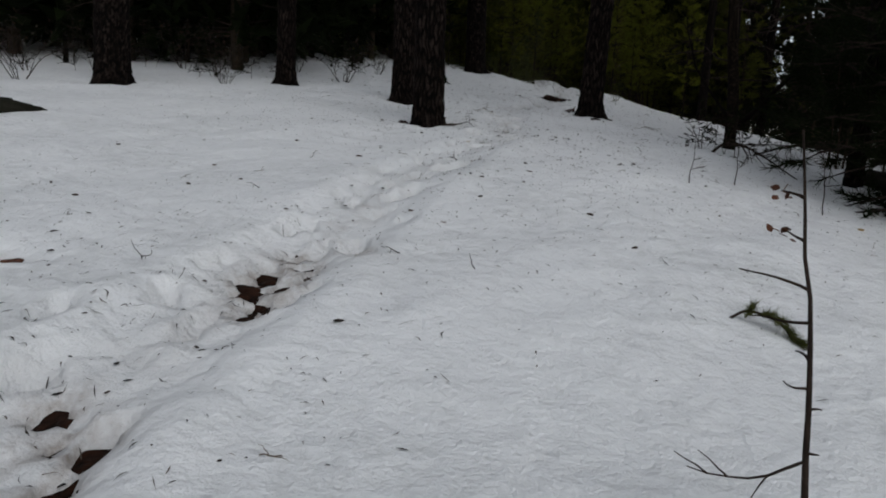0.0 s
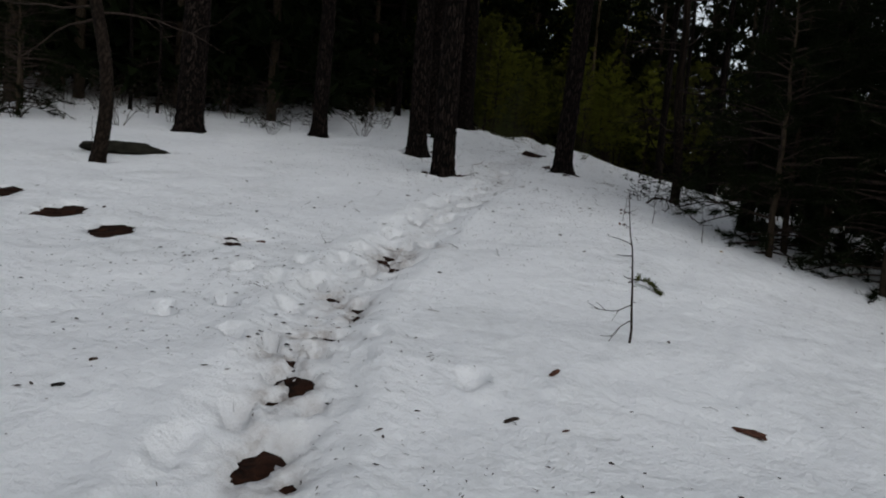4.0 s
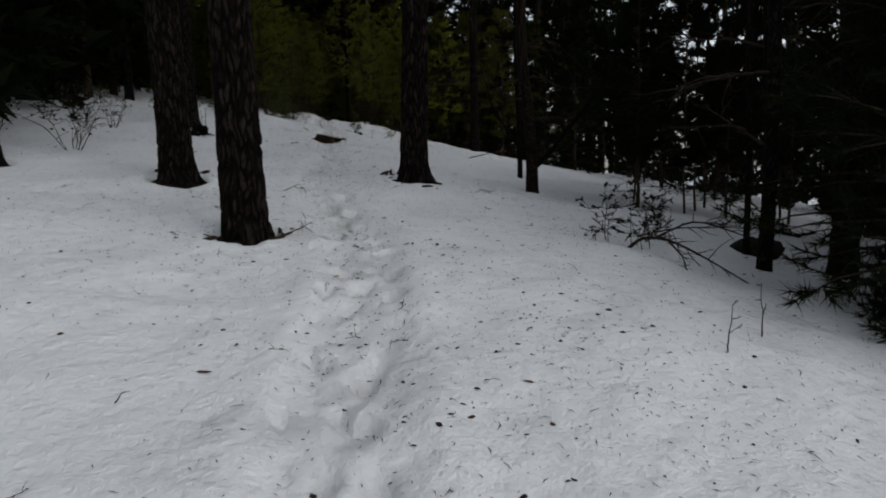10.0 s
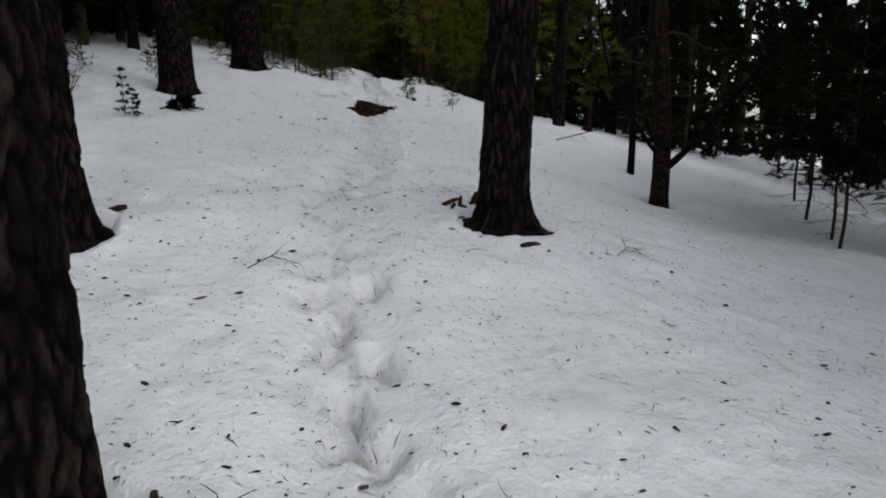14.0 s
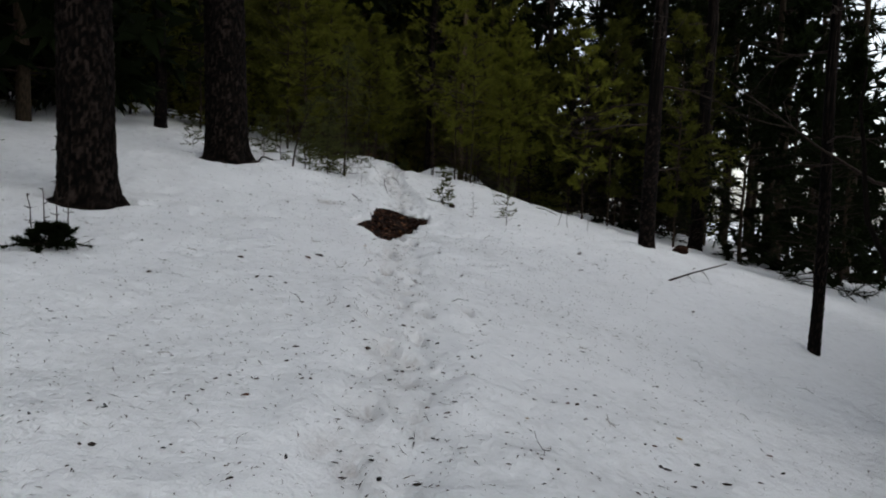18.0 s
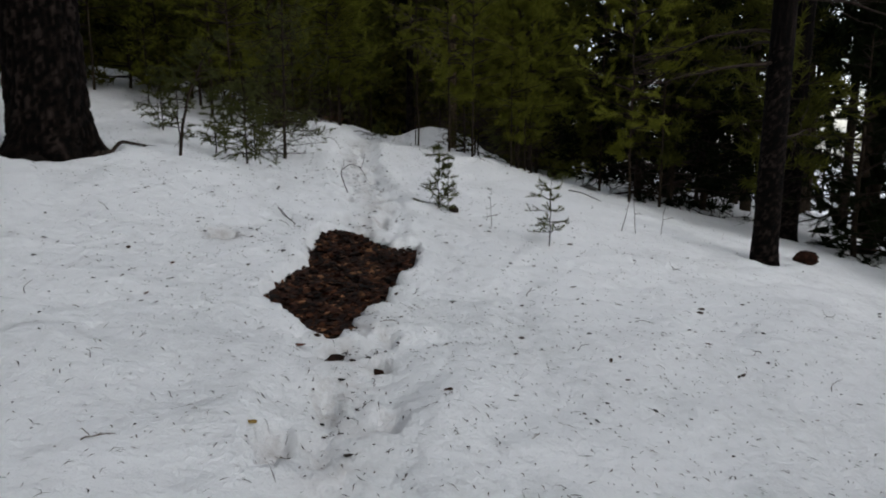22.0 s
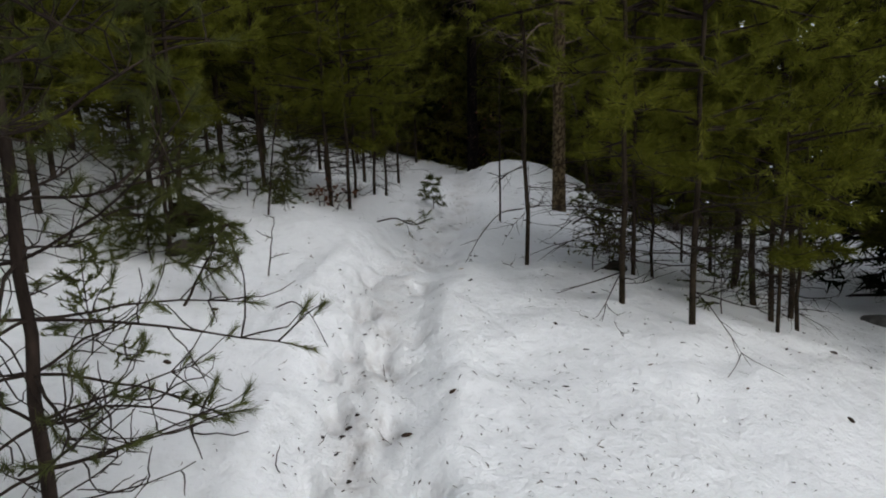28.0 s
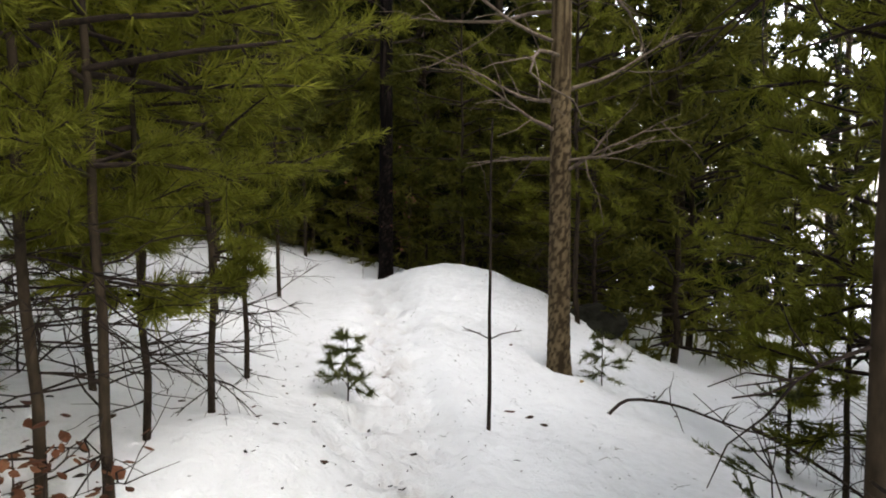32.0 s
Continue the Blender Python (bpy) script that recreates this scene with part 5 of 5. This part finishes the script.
fallen_branch("broken_branch", "pale thin twig cluster on the snow", [(0.5, 14.2, 0.01), (0.65, 14.3, 0.05), (0.8, 14.3, 0.04)], 0.004, 0.002, 412, 6, 0.15, TWIG_PALE)
fallen_branch("fallen_branch", "long dark fallen branch propped on twigs", [(7.12, 36.12, 0.0), (7.30, 36.15, 0.14), (7.80, 36.18, 0.20), (8.20, 36.01, 0.22), (8.98, 35.71, 0.34)], 0.014, 0.007, 413, 12, 0.3)
fallen_branch("fallen_branch", "dark branch leaning down the bank", [(7.55, 35.2, 0.34), (7.77, 35.11, 0.28), (8.10, 34.98, 0.17), (8.5, 34.8, 0.0)], 0.014, 0.008, 417, 4, 0.2)
fallen_branch("arched_branch", "thin dead branch arching from a young pine", [(5.36, 32.85, 0.48), (5.15, 32.86, 0.44), (4.97, 32.83, 0.24), (4.84, 32.80, 0.0)], 0.0045, 0.002, 418, 3, 0.15)
fallen_branch("broken_branch", "dark stick lying on the slope", [(7.4, 30.2, 0.02), (7.6, 30.1, 0.03), (7.85, 29.9, 0.01)], 0.010, 0.006, 414, 1, 0.1)
fallen_branch("broken_branch", "dark broken wood beside a thick pine", [(0.87, 26.82, 0.02), (1.0, 27.05, 0.06), (1.18, 27.36, 0.02)], 0.022, 0.014, 419, 3, 0.12)
fallen_branch("needle_tuft", "arched pine tip sticking out of snow", [(1.74, 5.76, -0.01), (1.80, 5.74, 0.05), (1.91, 5.68, 0.06), (1.99, 5.54, -0.01)], 0.007, 0.005, 415, 12, 0.045, TWIG, 40)


def stone(name, label, x, y, sx, sy, sz, seed, mat, sink=0.35):
    bm = bmesh.new()
    bmesh.ops.create_icosphere(bm, subdivisions=4, radius=1)
    off = Vector((seed * 3.1, seed * 1.7, 0))
    for v in bm.verts:
        k = 1 + 0.30 * noise.noise(v.co * 1.3 + off) + 0.14 * noise.noise(v.co * 3.5 + off) + 0.07 * noise.noise(v.co * 9 + off)
        v.co = Vector((v.co.x * sx * k, v.co.y * sy * k, v.co.z * sz * k))
    for f in bm.faces:
        f.smooth = True
    ob = part(name, bm, mat)
    ob.matrix_basis = pose(x, y, top(x, y) + sz * (1 - 2 * sink), 0, 0, seed * 40)
    return tagged(ob, label, "stone")


stone("boulder", "low mossy boulder rising from snow", -5.05, 10.1, 0.60, 0.32, 0.13, 1, MOSS, 0.3)
stone("boulder", "dark mossy boulder on the far slope", -14.1, 20.1, 0.7, 0.5, 0.35, 2, MOSS)
stone("boulder", "broad grey boulder on the far slope", -16.5, 26.5, 1.4, 0.9, 0.6, 3, ROCK)
stone("root_clump", "dark brown root clump under young pines", 2.66, 33.12, 0.16, 0.14, 0.15, 4, SOIL, 0.35)
stone("boulder", "weathered grey-brown rock sunk in snow", 2.72, 32.40, 0.12, 0.10, 0.055, 5, ROCK_BROWN, 0.3)
stone("boulder", "small dark rock under an evergreen bush", 6.30, 33.05, 0.11, 0.09, 0.06, 10, MOSS)
stone("boulder", "dark mossy rock among fallen branches", 5.55, 11.40, 0.30, 0.25, 0.16, 11, MOSS)
stone("boulder", "small dark mossy rock on the crest", 8.6, 41.5, 0.30, 0.25, 0.16, 6, MOSS)
stone("boulder", "snow-ringed dark rock beneath trees", 8.9, 39.0, 0.4, 0.35, 0.22, 7, MOSS)
stone("boulder", "low grey stone in the snow", 9.25, 33.1, 0.20, 0.15, 0.08, 8, ROCK)
stone("stump", "small dark stub at the foot of a sapling", 4.47, 27.08, 0.06, 0.05, 0.05, 12, TWIG, 0.25)
stone("stump", "dark low stump on the bank", 9.3, 26.9, 0.15, 0.14, 0.10, 9, SOIL, 0.3)


# ---- oak saplings holding withered leaves ----
for k, (x, y, n, h) in enumerate([(3.74, 34.37, 22, 0.10), (3.84, 34.40, 26, 0.12), (3.70, 34.28, 12, 0.06), (3.99, 34.42, 16, 0.14), (7.0, 43.0, 34, 1.6), (7.6, 42.6, 40, 1.9), (7.8, 42.9, 30, 1.7)]):
    rng = np.random.default_rng(500 + k)
    oak = thing("oak_seedling", "thin oak seedling with withered brown leaves", "sapling", (x, y, top(x, y)), group="oak seedlings")
    st = Shape()
    line = bent(rng, (0, 0, -0.05), (0.05, 0.02, 1), h + 0.15, 0, 0.08, 6)
    tube(st, line, np.linspace(0.006, 0.002, 6), 5)
    part("stem", st.mesh("stem", TWIG), None, oak)
    lf = Shape()
    for _ in range(n):
        leaf_shape(lf, rng, line[rng.integers(2, 6)] + rng.normal(0, 0.06 + 0.08 * h, 3) * [1, 1, 0.7] + [0, 0, 0.02], rng.uniform(0.03, 0.055), 0.2)
    part("leaves", lf.mesh("leaves", DEAD_LEAF, False), None, oak, "withered russet leaves")


# ---- debris on the snow ----
def lump_mesh(name, seed, l, w, h, mat):
    bm = bmesh.new()
    bmesh.ops.create_icosphere(bm, subdivisions=2, radius=1)
    for v in bm.verts:
        k = 1 + 0.35 * noise.noise(v.co * 1.6 + Vector((seed, 0, 0))) + 0.25 * noise.noise(v.co * 5 + Vector((0, seed, 0)))
        v.co = Vector((v.co.x * l * k, v.co.y * w * k, v.co.z * h * k))
    me = bpy.data.meshes.new(name)
    bm.to_mesh(me)
    bm.free()
    me.materials.append(mat)
    return me


def splinter_mesh(name, seed, l, w, h, mat):
    """A torn piece of bark or wood: uneven sides and ragged broken ends."""
    rng = np.random.default_rng(int(abs(seed) * 100))
    sides, rings = 9, 8
    th = np.linspace(0, 2 * np.pi, sides, endpoint=False)
    ridge = rng.uniform(0.6, 1.25, sides)
    V = []
    for i in range(rings):
        q = i / (rings - 1)
        k = ridge * rng.uniform(0.82, 1.15, sides) * (0.75 + 0.35 * math.sin(2.6 * q + 0.4))
        end = (rng.uniform(-0.28, 0.10, sides) if i in (0, rings - 1) else rng.normal(0, 0.02, sides)) * (-1 if i == 0 else 1)
        V += [(l * (2 * q - 1 + e), w * r * math.cos(a), h * r * math.sin(a) + 0.15 * h * math.sin(5 * q)) for a, r, e in zip(th, k, end)]
    F = [(i * sides + j, i * sides + (j + 1) % sides, (i + 1) * sides + (j + 1) % sides, (i + 1) * sides + j) for i in range(rings - 1) for j in range(sides)]
    n = len(V)
    V += [(-l * 0.82, 0, 0), (l * 0.82, 0, 0)]
    caps = [(n, (j + 1) % sides, j) for j in range(sides)] + [(n + 1, n - sides + j, n - sides + (j + 1) % sides) for j in range(sides)]
    bm = bmesh.new()
    vs = [bm.verts.new(v) for v in V]
    for f in F + caps:
        bm.faces.new([vs[i] for i in f])
    me = bpy.data.meshes.new(name)
    bm.to_mesh(me)
    bm.free()
    me.materials.append(mat)
    return me


cones = [lump_mesh("pine_cone", s, 0.035, 0.014, 0.013, CONE) for s in (1, 2, 3)]
chips = [lump_mesh("bark_chip", s, 0.05, 0.022, 0.007, CHIP) for s in (4, 5, 6)]
leafm = [lump_mesh("yellow_leaf", s, 0.032, 0.022, 0.004, YELLOW) for s in (7, 8)]
deb_rng = np.random.default_rng(61)
for i in range(230):
    y = deb_rng.uniform(1.2, 38)
    x = trail_x(y) + deb_rng.normal(0.2, 2.0)
    if (y < 5.5 and i % 4) or patch_inside(np.array([x]), np.array([y]))[0] > -0.1 or any((x - wx) ** 2 + (y - wy) ** 2 < (wr + 0.15) ** 2 for wx, wy, wr in WELLS):
        continue
    kind = deb_rng.choice([0, 1, 2], p=[0.66, 0.28, 0.06])
    me = (cones, chips, leafm)[kind][int(deb_rng.integers(0, 2))]
    ob = part(("pine_cone", "bark_chip", "yellow_leaf")[kind], me, None)
    s = deb_rng.uniform(0.3, 0.85)
    ob.matrix_basis = pose(x, y, top(x, y) + 0.006, deb_rng.uniform(-12, 12), deb_rng.uniform(-12, 12), deb_rng.uniform(0, 360)) @ Matrix.Diagonal((s, s, s, 1))
    tagged(ob, ("dark pine cone lying on the snow", "brown chip of pine bark on the snow", "small yellowed leaf on the snow")[kind], ("cone", "bark", "leaf")[kind], "debris on the snow")
for x, y, l, tilt, label in [(2.60, 14.62, 0.10, 5, "torn strip of bark at a pine foot"), (2.90, 14.95, 0.09, 10, "torn strip of bark at a pine foot"), (2.98, 15.12, 0.07, 10, "torn strip of bark at a pine foot"), (-1.66, 5.77, 0.05, 4, "flat light brown piece of bark"),
                             (0.14, 11.62, 0.07, 8, "torn strip of bark at a pine foot"), (0.22, 11.75, 0.08, 15, "torn strip of bark at a pine foot"), (-0.45, 11.75, 0.08, 12, "torn strip of bark at a pine foot"), (-1.05, 15.4, 0.12, 10, "torn strip of bark at a pine foot"), (-0.45, 15.35, 0.10, 15, "torn strip of bark at a pine foot"), (0.92, 26.75, 0.12, 5, "dark strip of bark beside a pine"), (0.85, 26.6, 0.09, 30, "torn strip of bark at a pine foot"),
                             (1.70, 21.75, 0.06, 5, "large dark cone on the snow"), (1.58, 21.6, 0.05, 5, "reddish bark lump on the snow"), (1.78, 3.2, 0.09, 0, "flat strip of wood on snow"), (0.75, 3.55, 0.06, 5, "brown bark lump on snow"), (0.45, 3.0, 0.05, 5, "dark bark lump on snow")]:
    ob = part("bark_strip", splinter_mesh("bark_strip", x * 3, l, l * 0.22, l * 0.20, CHIP if "red" in label or "brown" in label or "wood" in label else TWIG), None)
    ob.matrix_basis = pose(x, y, top(x, y) + l * 0.10, 0, -tilt, x * 77)
    tagged(ob, label, "bark")
for x, y, up, l, w, tilt, turn, label in [(2.28, 15.78, 0.03, 0.095, 0.022, 18, 12, "reddish brown splintered root lying on snow"), (2.37, 15.76, 0.03, 0.060, 0.020, 80, 40, "reddish brown splintered root standing in snow"), (2.53, 15.83, 0.05, 0.075, 0.028, 72, 15, "dark red splintered root stub beside a pine"), (2.47, 15.78, 0.01, 0.03, 0.010, 30, 100, "small dark splinter of bark on snow"), (2.60, 15.74, 0.02, 0.045, 0.013, 75, 60, "dark bark splinter against a pine foot"), (2.27, 15.64, 0.015, 0.05, 0.016, 25, 50, "dark bent splinter of bark on snow"), (2.36, 15.66, 0.01, 0.05, 0.014, 15, 140, "dark bent splinter of bark on snow")]:
    ob = part("wood_splinter", splinter_mesh("wood_splinter", x * 7 + y, l, w, w * 0.8, RED_WOOD if "red" in label else TWIG), None)
    ob.matrix_basis = pose(x, y, top(x, y) + up, 0, -tilt, turn)
    tagged(ob, label, "wood")
ring_rng = np.random.default_rng(88)
for x, y, r, n in [(2.58, 15.22, 0.27, 16), (-0.12, 11.93, 0.27, 12), (-0.775, 14.95, 0.28, 9)]:
    for _ in range(n):
        a, d, l = ring_rng.uniform(0, 6.28), r * ring_rng.uniform(0.98, 1.35), ring_rng.uniform(0.03, 0.07)
        px, py = x + d * math.cos(a), y + d * math.sin(a)
        ob = part("bark_strip", splinter_mesh("bark_strip", 10 * a, l, l * 0.3, l * 0.14, TWIG), None)
        ob.matrix_basis = pose(px, py, top(px, py) + 0.012, ring_rng.uniform(-15, 15), ring_rng.uniform(-25, 5), math.degrees(a) + ring_rng.normal(90, 40))
        tagged(ob, "dark flake of bark shed round a pine foot", "bark", "bark round the pines")
twigs = []
for k in range(6):
    rng = np.random.default_rng(600 + k)
    tw = Shape()
    line = bent(rng, (0, 0, 0.004), (1, 0, 0.25), rng.uniform(0.10, 0.22), 0.5, 0.30, 8)
    tube(tw, line, np.linspace(0.0030, 0.0014, 8), 4)
    for _ in range(k % 4):
        i = int(rng.integers(2, 6))
        tube(tw, bent(rng, line[i], line[i] - line[i - 1] + rng.normal(0, 0.02, 3), rng.uniform(0.04, 0.09), 0.2, 0.25, 5), np.linspace(0.0022, 0.001, 5), 4)
    twigs.append(tw.mesh("fallen_twig", TWIG if k % 3 else TWIG_PALE))
for i in range(230):
    y = deb_rng.uniform(3, 36)
    x = trail_x(y) + deb_rng.normal(0.2, 2.2)
    if patch_inside(np.array([x]), np.array([y]))[0] > -0.1:
        continue
    ob = part("fallen_twig", twigs[i % 6], None)
    s = deb_rng.uniform(0.4, 1.1)
    ob.matrix_basis = pose(x, y, top(x, y) + 0.002, 0, 0, deb_rng.uniform(0, 360)) @ Matrix.Diagonal((s, s, s, 1))
    tagged(ob, "thin curved dead twig lying on the snow", "twig", "twigs on the snow")

# needles and twig crumbs sown over the snow
lit_rng = np.random.default_rng(62)
N = 42000
ly = lit_rng.uniform(0.5, 40, N)
lx = trail_x(ly) + lit_rng.normal(0.1, 2.6, N)
patchy = np.sin(1.3 * lx + 0.7 * ly) + np.sin(0.9 * ly - 0.5 * lx + 2) + np.interp(ly, [0, 7, 11, 24, 28, 40], [-1.2, -0.3, 0.9, 0.8, -1.0, -1.6])
keep = (patchy > lit_rng.uniform(-1.8, 1.6, N)) & (patch_inside(lx, ly) < -0.05)
lx, ly = lx[keep], ly[keep]
ln = lit_rng.gamma(1.8, 0.006, len(lx)) + 0.005
wd = lit_rng.uniform(0.0014, 0.0042, len(lx))
an = lit_rng.uniform(0, np.pi, len(lx))
dx, dy = np.cos(an) * ln, np.sin(an) * ln
sx, sy = -np.sin(an) * wd, np.cos(an) * wd
bend_k = lit_rng.normal(0, 0.25, len(lx))
mx, my = lx + dy * bend_k, ly - dx * bend_k
z0, z1, zm = snow(lx - dx, ly - dy) + 0.004, snow(lx + dx, ly + dy) + 0.004, snow(mx, my) + 0.007
V = np.stack([np.stack([lx - dx, ly - dy, z0], 1), np.stack([mx - sx, my - sy, zm], 1), np.stack([lx + dx, ly + dy, z1], 1), np.stack([mx + sx, my + sy, zm], 1)], 1).reshape(-1, 3)
lit = Shape()
lit.add(V, np.arange(len(V)).reshape(-1, 4))
tagged(part("needle_litter", lit.mesh("needle_litter", LITTER, False), None), "scattered needles and twig crumbs over the snow", "litter", "", "stuff")

# darker crumbs of bark and cone scales, as small solid bits
M = 15000
cy = lit_rng.uniform(0.8, 39, M)
cx = trail_x(cy) + lit_rng.normal(0.1, 2.3, M)
patchy = np.sin(1.1 * cx - 0.8 * cy + 1) + np.sin(0.7 * cy + 0.6 * cx) + np.interp(cy, [0, 7, 11, 13, 17, 18.5, 23, 24, 27, 30, 40], [-1.4, -0.8, 0.3, 1.2, 1.2, -0.1, 0.0, 1.7, 1.7, -0.9, -1.5])
inner = np.arange(M) < 1500
cx = np.where(inner, trail_x(cy) + lit_rng.normal(0, 0.15, M), cx)
keep = ((patchy > lit_rng.uniform(-1.6, 1.8, M)) | (inner & (cy > 9) & (cy < 35))) & (patch_inside(cx, cy) < -0.05)
cx, cy = cx[keep], cy[keep]
a = np.clip(lit_rng.gamma(1.4, 0.007, len(cx)) + 0.004, 0, 0.034)
b, h, an = a * lit_rng.uniform(0.25, 0.6, len(cx)), a * lit_rng.uniform(0.15, 0.4, len(cx)), lit_rng.uniform(0, np.pi, len(cx))
cz = snow(cx, cy) + 0.002
c, s = np.cos(an), np.sin(an)
rim = []
for k in range(6):
    u, v = np.cos(k * np.pi / 3) * a * lit_rng.uniform(0.5, 1.1, len(cx)), np.sin(k * np.pi / 3) * b * lit_rng.uniform(0.5, 1.3, len(cx))
    rim.append(np.stack([cx + u * c - v * s, cy + u * s + v * c, cz + h * lit_rng.uniform(-0.1, 0.5, len(cx))], 1))
V = np.stack(rim + [np.stack([cx + 0.2 * a * c, cy + 0.2 * a * s, cz + h], 1)], 1).reshape(-1, 3)
base = 7 * np.arange(len(cx))[:, None, None]
F = (base + np.array([(k, (k + 1) % 6, 6) for k in range(6)])[None]).reshape(-1, 3)
crumbs = Shape()
crumbs.add(V, F)
tagged(part("bark_crumbs", crumbs.mesh("bark_crumbs", CRUMB, False), None), "dark bark crumbs strewn over the snow", "litter", "", "stuff")

# ---- bare ground under the gaps in the snow ----
def soil_disc(name, label, x, y, rx, ry, deep=0.06, rise=0.0, mat=SOIL):
    s = Shape()
    n, m = 20, 5
    V, F = [(x, y)], []
    for i in range(1, m + 1):
        for j in range(n):
            a = 2 * np.pi * j / n
            V.append((x + rx * i / m * math.cos(a), y + ry * i / m * math.sin(a)))
    V = np.array(V)
    z = soil_z(V[:, 0], V[:, 1], deep) + 0.012 * np.sin(V[:, 0] * 31) * np.sin(V[:, 1] * 27) + rise * np.clip(1 - ((V[:, 0] - x) / rx) ** 2 - ((V[:, 1] - y) / ry) ** 2, 0, 1)
    for j in range(n):
        F.append((0, 1 + j, 1 + (j + 1) % n))
    F = [tuple(f) for f in F]
    s.add(np.c_[V, z], np.array(F))
    rows = []
    for i in range(m - 1):
        for j in range(n):
            a, b = 1 + i * n + j, 1 + i * n + (j + 1) % n
            rows.append((a, a + n, b + n, b))
    s.f.append(rows)
    return tagged(part(name, s.mesh(name, mat), None), label, "soil", "", "structure")


for h in HOLES:
    soil_disc("bare_soil", "dark bare earth where the snow has melted", h[0], h[1], max(h[2], h[3]) * 1.25 + 0.02, max(h[2], h[3]) * 1.25 + 0.02, 0.10 if h[0] > -1.2 else 0.05 if h[0] > -2.5 else 0.03)
for wx, wy, wr in WELLS:
    soil_disc("bare_soil", "dark needles and earth round a trunk", wx, wy, wr * 1.4 + 0.08, wr * 1.4 + 0.08, 0.10, 0.13 if wr > 0.2 else 0.04, DUFF)
soil_disc("leaf_bed", "damp dark forest floor under melted snow", 3.02, 24.8, 1.05, 1.5, 0.095)
leaf_rng = np.random.default_rng(63)
heap = Shape()
got = 0
while got < 3900:
    x, y = leaf_rng.uniform(2.2, 3.9), leaf_rng.uniform(23.5, 26.05)
    if patch_inside(np.array([x]), np.array([y]))[0] > -0.04:
        got += 1
        leaf_shape(heap, leaf_rng, np.array([x, y, float(soil_z(x, y, 0.088)) + leaf_rng.uniform(0.004, 0.022)]), leaf_rng.uniform(0.035, 0.085), 0.93)
tagged(part("leaf_litter", heap.mesh("leaf_litter", LEAVES, False), None), "wet brown leaves in a melted gap in the snow", "leaves", "", "stuff")

# ---- the snow itself: one sheet to the horizon ----
def spacing(a, b, fine, far):
    inner = np.arange(a, b, fine)
    grow = fine * 1.17 ** np.arange(1, 80)
    out = np.cumsum(grow)
    out = out[out < far]
    return np.concatenate([a - out[::-1], inner, b + out])


def refine(v, a, b):
    """Halve the steps between a and b."""
    mid = (v[1:] + v[:-1]) / 2
    return np.sort(np.concatenate([v, mid[(mid > a) & (mid < b)]]))


gx, gy = refine(refine(spacing(-4.2, 8.2, 0.068, 420), -2.5, 0.4), 2.1, 4.0), refine(refine(refine(spacing(0.2, 39.0, 0.074, 420), 1.8, 6.8), 5.4, 6.5), 23.3, 26.1)
X, Y = np.meshgrid(gx, gy)
Z = snow(X.ravel(), Y.ravel())
nx, ny = len(gx), len(gy)
i, j = np.meshgrid(np.arange(ny - 1), np.arange(nx - 1), indexing="ij")
F = np.stack([i * nx + j, i * nx + j + 1, (i + 1) * nx + j + 1, (i + 1) * nx + j], -1).reshape(-1)
me = bpy.data.meshes.new("ground")
me.vertices.add(nx * ny)
me.vertices.foreach_set("co", np.stack([X.ravel(), Y.ravel(), Z], 1).ravel())
me.loops.add(len(F))
me.loops.foreach_set("vertex_index", F)
me.polygons.add(len(F) // 4)
me.polygons.foreach_set("loop_start", np.arange(0, len(F), 4))
me.polygons.foreach_set("use_smooth", np.ones(len(F) // 4, bool))
me.update(calc_edges=True)
dd = np.abs(X.ravel() - trail_x(Y.ravel()))
soil_in = np.interp(Y.ravel(), [-3, 1, 7, 9, 15, 24, 27, 33, 37, 43], [0, 0.45, 0.45, 0.25, 0.35, 0.45, 0.50, 0.48, 0.42, 0.15])
worn = soil_in * np.exp(-(dd / np.interp(Y.ravel(), [0, 24, 27], [0.24, 0.24, 0.17])) ** 2) * (0.65 + 0.35 * np.sin(9 * X.ravel() + 3 * np.sin(5 * Y.ravel())) * np.sin(8 * Y.ravel()))
worn = worn * np.interp(Y.ravel(), [0, 22, 27, 36], [1, 1, 1.35, 1.35]) + print_dirt(X.ravel(), Y.ravel()) * np.interp(Y.ravel(), [0, 7, 12, 17, 28, 34, 37], [0.1, 0.14, 0.45, 0.68, 0.46, 0.5, 0.55])
for h in HOLES:
    near = (np.abs(X.ravel() - h[0]) < 0.8) & (np.abs(Y.ravel() - h[1]) < 0.8)
    e = hole_inside(h, X.ravel()[near], Y.ravel()[near])
    worn[near] += (0.9 if h[0] > -1.5 else 0.5) * np.exp(-np.clip(-e, 0, None) / (0.045 if h[0] > -1.5 else 0.02))
me.attributes.new("trodden", "FLOAT", "POINT").data.foreach_set("value", np.clip(worn, 0, 1))
me.materials.append(SNOW)
tagged(new("ground", me), "old trampled snow with a footprint trail", "snow", "", "structure")
